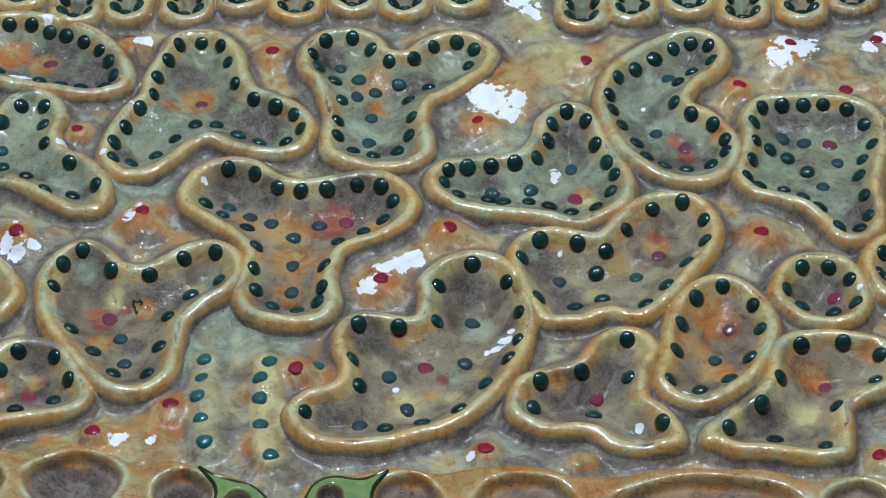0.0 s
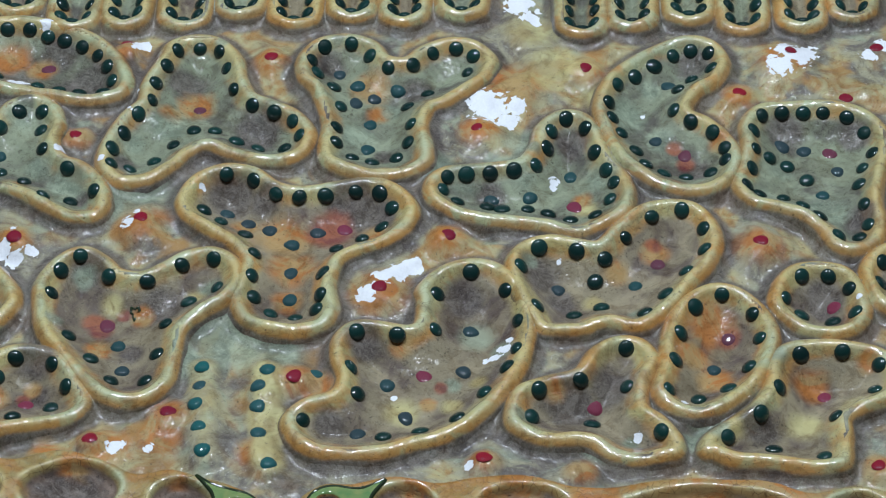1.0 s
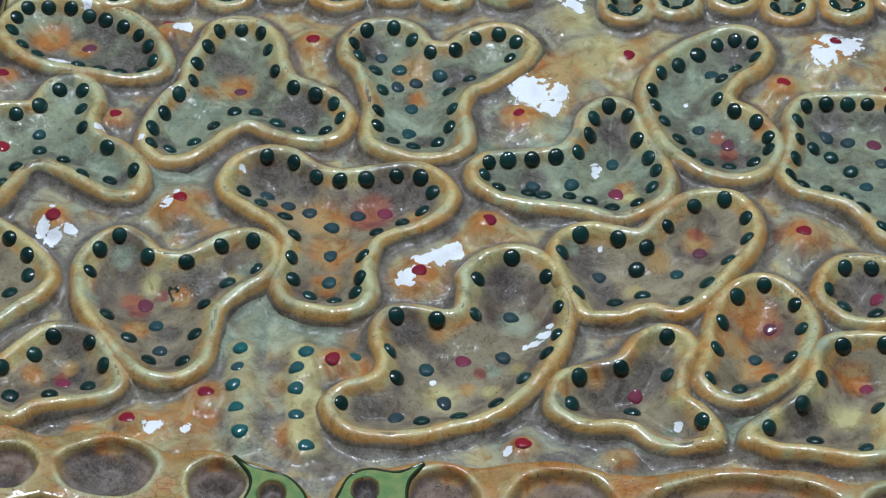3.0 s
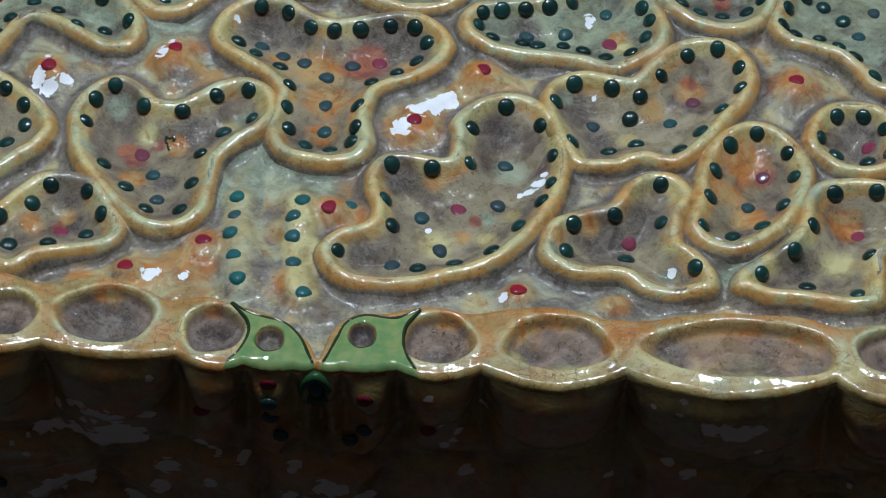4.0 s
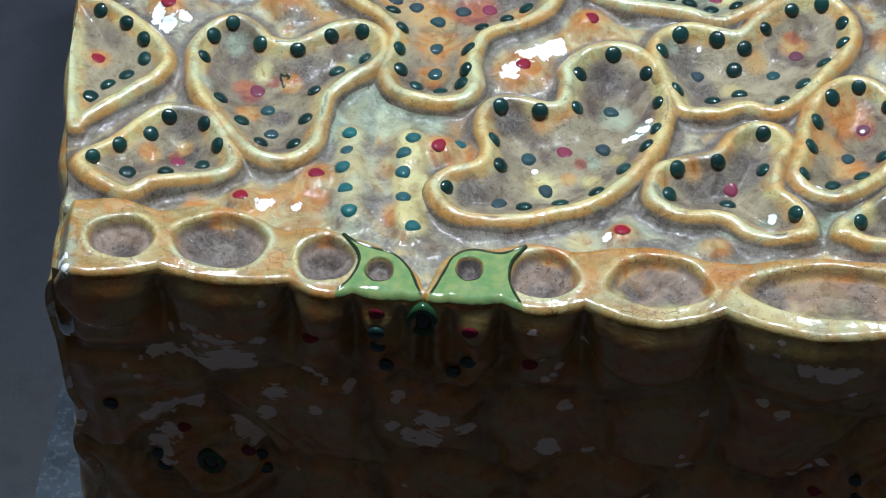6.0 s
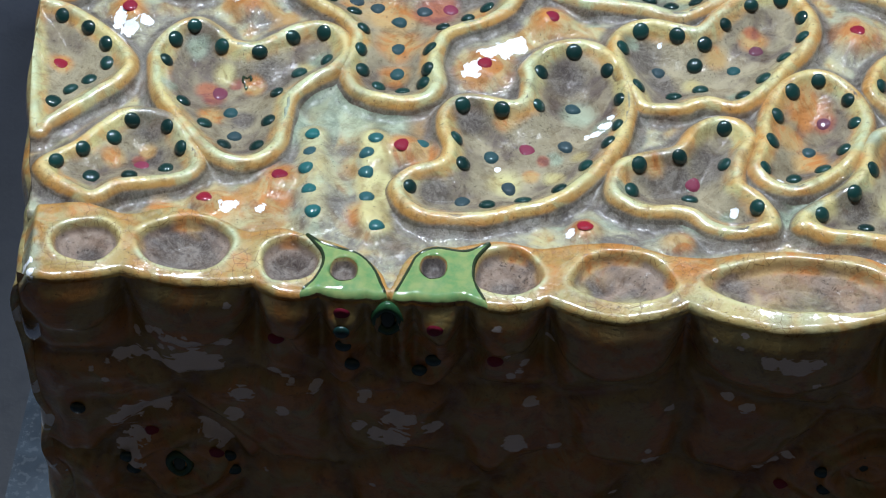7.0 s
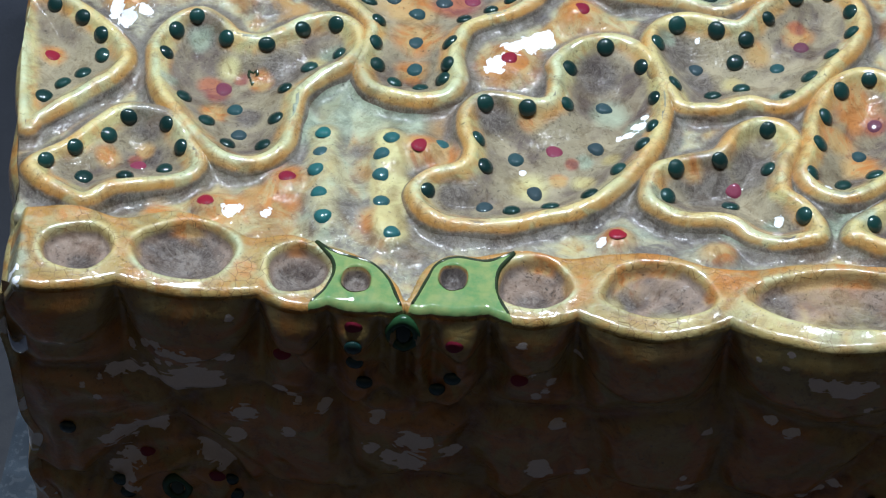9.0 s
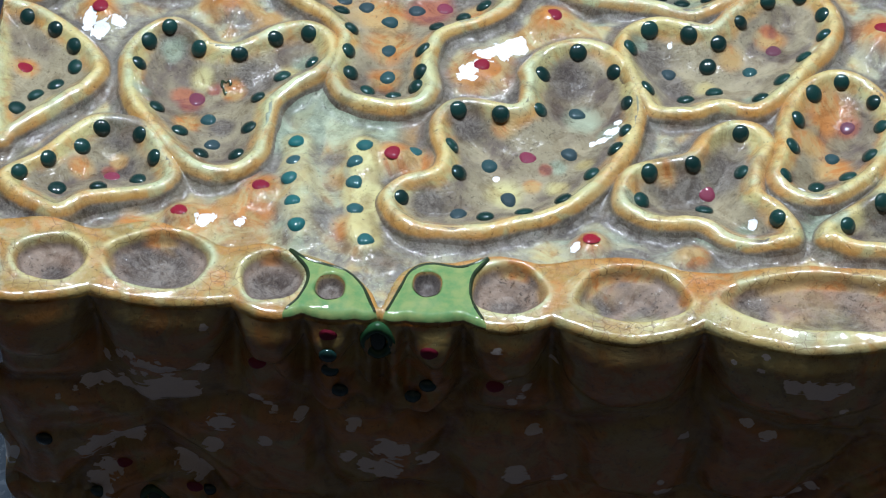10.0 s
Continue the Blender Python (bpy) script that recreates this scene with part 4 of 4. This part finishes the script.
def front_face():
    xs, zs = np.linspace(-0.186, X_END, 366), np.linspace(-0.0012, Z_BASE, 154)
    gx, gz = np.meshgrid(xs, zs)
    c = np.array(CUSHIONS) / 1000
    wx, wz = gx + rough_noise(gx, gz, 28, 1.0) * 0.012, gz + rough_noise(gx, gz, 28, 2.0) * 0.012
    dist = np.sort(np.stack([np.hypot(wx - a, (wz - b) * 0.9) for a, b in c]), 0)
    pad = ease(0.0, 0.022, dist[1] - dist[0])
    top = ease(-0.075, -0.03, gz)
    gy = y_front(gx) * (0.35 + 0.65 * top) + crease(gx, gz) - 0.0037 * swell(gx, gz) + 0.0042 * (1 - scale_arc(gx, gz)) * ease(0.006, 0.016, -gz) - 0.0004 - 0.0055 * pad * (1 - top) + rough_noise(gx, gz, 60, 5.0) * 0.0014 * (1 - 0.8 * ease(-0.03, -0.01, gz))
    for sx, sz in ((-0.115, -0.145), (0.245, -0.118), (0.0, -0.010)):
        r = np.hypot(gx - sx, gz - sz)
        gy = gy - 0.0022 * np.sin(r / 0.0026 + 6 * rough_noise(gx, gz, 25, 6.0)) * np.exp(-(r / 0.055) ** 2) * ease(0.012, 0.03, -gz)
        if sz > -0.05:
            continue
        gy = gy - 0.004 * np.exp(-((r - 0.020) / 0.006) ** 2) + 0.003 * np.exp(-(r / 0.008) ** 2)
    lip = np.hypot((gx + 0.004) / 0.054, (gz + 0.006) / 0.072) + 0.05 * rough_noise(gx, gz, 22, 15.0)
    gy = gy + (0.0045 * np.exp(-((lip - 1) / 0.07) ** 2) - 0.0030 * np.exp(-((lip - 0.86) / 0.10) ** 2) + 0.0022 * np.exp(-((lip - 0.62) / 0.06) ** 2)) * ease(0.022, 0.040, -gz)
    gy = gy - 0.0042 * np.clip(1 - lip, 0, 1) ** 0.7 * ease(0.003, 0.030, -gz)
    edge = 1 - ease(0, 0.014, gx + 0.1862)
    gy = gy + 0.004 * edge
    gx = gx + edge * notch(gz)
    attrs = {"rim": (0.3 + pad * 0.7).ravel(), "chip": spots(gx, gz, CHIPS_AND_GLINTS).ravel(), "warm": spots(gx, gz, [(-170, -80, 20), (-60, -120, 30), (90, -110, 40), (120, -20, 25), (170, -80, 20)]).ravel(),
             "grey": np.zeros(gx.size), "straw": (0.45 * ease(-0.014, -0.002, gz)).ravel()}
    verts = np.stack([gx.ravel(), gy.ravel(), gz.ravel()], 1)
    sheet("leaf_skin", verts, quads(*gx.shape).tolist(), BACK, model, attrs, "glossy brown underside skin with flaked paint")
    EDGE.append((gx[:, 0], gy[:, 0]))
    return xs, zs, gy


EDGE = []
FX, FZ, FY = front_face()


def on_front(mesh, name, x, z, radius, label, stretch=1.0):
    i, j = np.argmin(np.abs(FZ - z)), np.argmin(np.abs(FX - x))
    ob = new(name, mesh)
    ob.matrix_world = pose(x, float(FY[i, j]) - 0.0008, z, 90) @ Matrix.Diagonal((radius, radius * stretch, radius, 1))
    ob.parent = model
    return tagged(ob, label)


for x, z in ((-24, -17), (-24, -33), (-20, -48), (21, -42), (14, -53), (-143, -142), (-141, -156), (-88, -136), (-86, -148), (-165, -100), (223, -112), (226, -128), (266, -110), (268, -126)):
    on_front(BEAD_MESH[1], "bead", x / 1000, z / 1000, 0.0042, "dark green bead")
for x, z in ((-24, -7), (22, -14), (52, -39), (-128, -121), (-94, -131), (203, -127), (-58, -33)):
    on_front(SPOT_MESH["red"], "painted_spot", x / 1000, z / 1000, 0.0042, "dark red painted spot")


def pore(x, z, size, proud=0.0):
    """A breathing pore seen from outside: two green lips round a slit."""
    i, j = np.argmin(np.abs(FZ - z)), np.argmin(np.abs(FX - x))
    y = float(FY[i, j]) - proud
    verts, n, m = [], 28, 8
    for a in np.linspace(0, 2 * math.pi, n, endpoint=False):
        for b in np.linspace(0, 2 * math.pi, m, endpoint=False):
            r = 1 + 0.36 * math.cos(b)
            verts.append((x + size * 0.72 * r * math.sin(a) * (0.6 + 0.4 * abs(math.sin(a))), y - size * 0.30 * math.sin(b), z + size * r * math.cos(a)))
    faces = [(p * m + q, p * m + (q + 1) % m, (p + 1) % n * m + (q + 1) % m, (p + 1) % n * m + q) for p in range(n) for q in range(m)]
    ob = sheet("pore_rim", np.array(verts), faces, PORE, model, None, "dark green rim of a pore")
    slit = on_front(dome("slit", INK, 0.2), "slit", x, z, size * 0.40, "dark slit of the pore", 1.9)
    slit.location.y -= proud
    slit.parent = ob


pore(-0.0015, -0.0112, 0.0088, 0.0038)
pore(-0.115, -0.145, 0.0080, 0.001)
pore(0.245, -0.118, 0.0080, 0.001)


def side_face():
    ys, zs = np.linspace(-0.003, Y_END, 180), np.linspace(0.001, Z_BASE, 90)
    gy, gz = np.meshgrid(ys, zs)
    top = np.where(gy < 0.043, skin_height(x_left(gy), gy) + 0.0002, 0.001)
    below = (0.001 - gz) * (top - Z_BASE) / (0.001 - Z_BASE)
    gz = top - below
    bulge = 0.004 * np.abs(np.sin(gy * 55 + 0.4)) ** 0.7 + rough_noise(gy, gz, 30, 8.0) * 0.003
    shoulder = np.sqrt(1 - (1 - np.clip(below / 0.022, 0, 1)) ** 2)
    gx = x_left(gy) + 0.0006 - (bulge + 0.002) * shoulder
    gx = gx + notch(gz) * (1 - ease(-0.003, 0.010, gy))
    gx[:, 0], gy[:, 0] = (np.interp(gz[:, 0], FZ[::-1], column[::-1]) for column in EDGE[0])
    gx[:, 0], gy[:, 0] = gx[:, 0] + 0.0003, gy[:, 0] - 0.0003
    attrs = {"rim": np.full(gx.size, 0.8), "chip": spots(gy, gz, [(5, -35, 6), (8, -90, 9), (4, -120, 8), (10, -160, 10)]).ravel(), "warm": np.full(gx.size, 0.3), "grey": np.zeros(gx.size)}
    sheet("side_face", np.stack([gx.ravel(), gy.ravel(), gz.ravel()], 1), quads(*gx.shape).tolist(), CELL, model, attrs, "ochre varnished side with swollen cells")


side_face()


def glue_drip():
    """A dried drop of clear glue that holds the worn corner."""
    a, b = np.meshgrid(np.linspace(0, 1, 14), np.linspace(0, 1, 18))
    bulge = 0.0014 * (np.sin(a * math.pi) * np.sin(b * math.pi)) ** 0.5
    x = -0.1905 + 0.012 * a
    z = -0.036 - 0.011 * b + 0.002 * np.sin(a * 7)
    y = 0.0065 * (1 - ease(0.0, 0.45, a)) - 0.0025 - bulge
    sheet("glue_drip", np.stack([x.ravel(), y.ravel(), z.ravel()], 1), quads(*x.shape).tolist(), GLUE, model, None, "dried clear glue on the corner")


glue_drip()
xl, yb = float(x_left(Y_END)), Y_END
sheet("back_face", np.array([(xl, yb, 0), (X_END, yb, 0), (X_END, yb, Z_BASE), (xl, yb, Z_BASE), (X_END, 0.0, 0), (X_END, 0.0, Z_BASE), (-0.186, 0, Z_BASE)]), [(0, 1, 2, 3), (1, 4, 5, 2), (3, 2, 5, 6)], BACK, model, None, "plain brown back of the block")

# ---- stand and added room shell ----


def plain(name, colour, dark, rough, scale=8.0):
    k = Nodes(name)
    c = k.mix(k.step(k.noise(scale, 4, 0.6), 0.35, 0.65), dark, colour)
    return k.done(c, k.step(k.noise(scale * 9, 3), 0.4, 0.7, rough, rough + 0.12), k.bump(k.noise(scale * 40, 3), 0.15, 0.001))


def box(name, lo, hi, material, bevel=0.003, parent=None):
    bm = bmesh.new()
    bmesh.ops.create_cube(bm, size=1.0)
    for v in bm.verts:
        v.co = [lo[i] + (v.co[i] + 0.5) * (hi[i] - lo[i]) for i in range(3)]
    if bevel:
        bmesh.ops.bevel(bm, geom=bm.edges[:], offset=bevel, segments=2, affect="EDGES")
    me = bpy.data.meshes.new(name)
    bm.to_mesh(me)
    bm.free()
    me.materials.append(material)
    ob = new(name, me)
    ob.parent = parent
    return ob


SLATE = plain("slate_blue_cloth", (0.0085, 0.0125, 0.023), (0.006, 0.0095, 0.018), 0.55)
STONE = plain("blue_grey_acrylic", (0.055, 0.075, 0.10), (0.03, 0.042, 0.058), 0.2, 30)
# walls and ceiling are unseen, toned warm to bounce light onto the front face
WALL = plain("warm_bounce_wall", (0.26, 0.21, 0.165), (0.22, 0.18, 0.14), 0.8, 2)
tagged(box("display_plinth", (-0.235, -0.02, Z_BASE - 0.05), (0.40, 0.56, Z_BASE), STONE), "blue-grey display plinth under the leaf model", "plinth")
tagged(box("floor", (-3, -3, -0.90), (3, 3, -0.80), SLATE, 0), kind="structure")
tagged(box("ceiling", (-3, -3, 2.5), (3, 3, 2.6), WALL, 0), kind="structure")
tagged(box("wall_north", (-3, 3, -0.8), (3, 3.1, 2.5), WALL, 0), kind="structure")
tagged(box("wall_south", (-3, -3.1, -0.8), (3, -3, 2.5), WALL, 0), kind="structure")
tagged(box("wall_west", (-3.1, -3, -0.8), (-3, 3, 2.5), WALL, 0), kind="structure")
tagged(box("wall_east", (3, -3, -0.8), (3.1, 3, 2.5), WALL, 0), kind="structure")
table = tagged(new("table"), "dark slate-blue covered display table", "table")
box("tabletop", (-1.2, -0.6, -0.36), (1.2, 1.2, Z_BASE - 0.05), SLATE, 0.003, table)
for lx in (-1.1, 1.05):
    for ly in (-0.5, 1.05):
        box("leg", (lx, ly, -0.80), (lx + 0.05, ly + 0.05, -0.36), SLATE, 0.003, table)
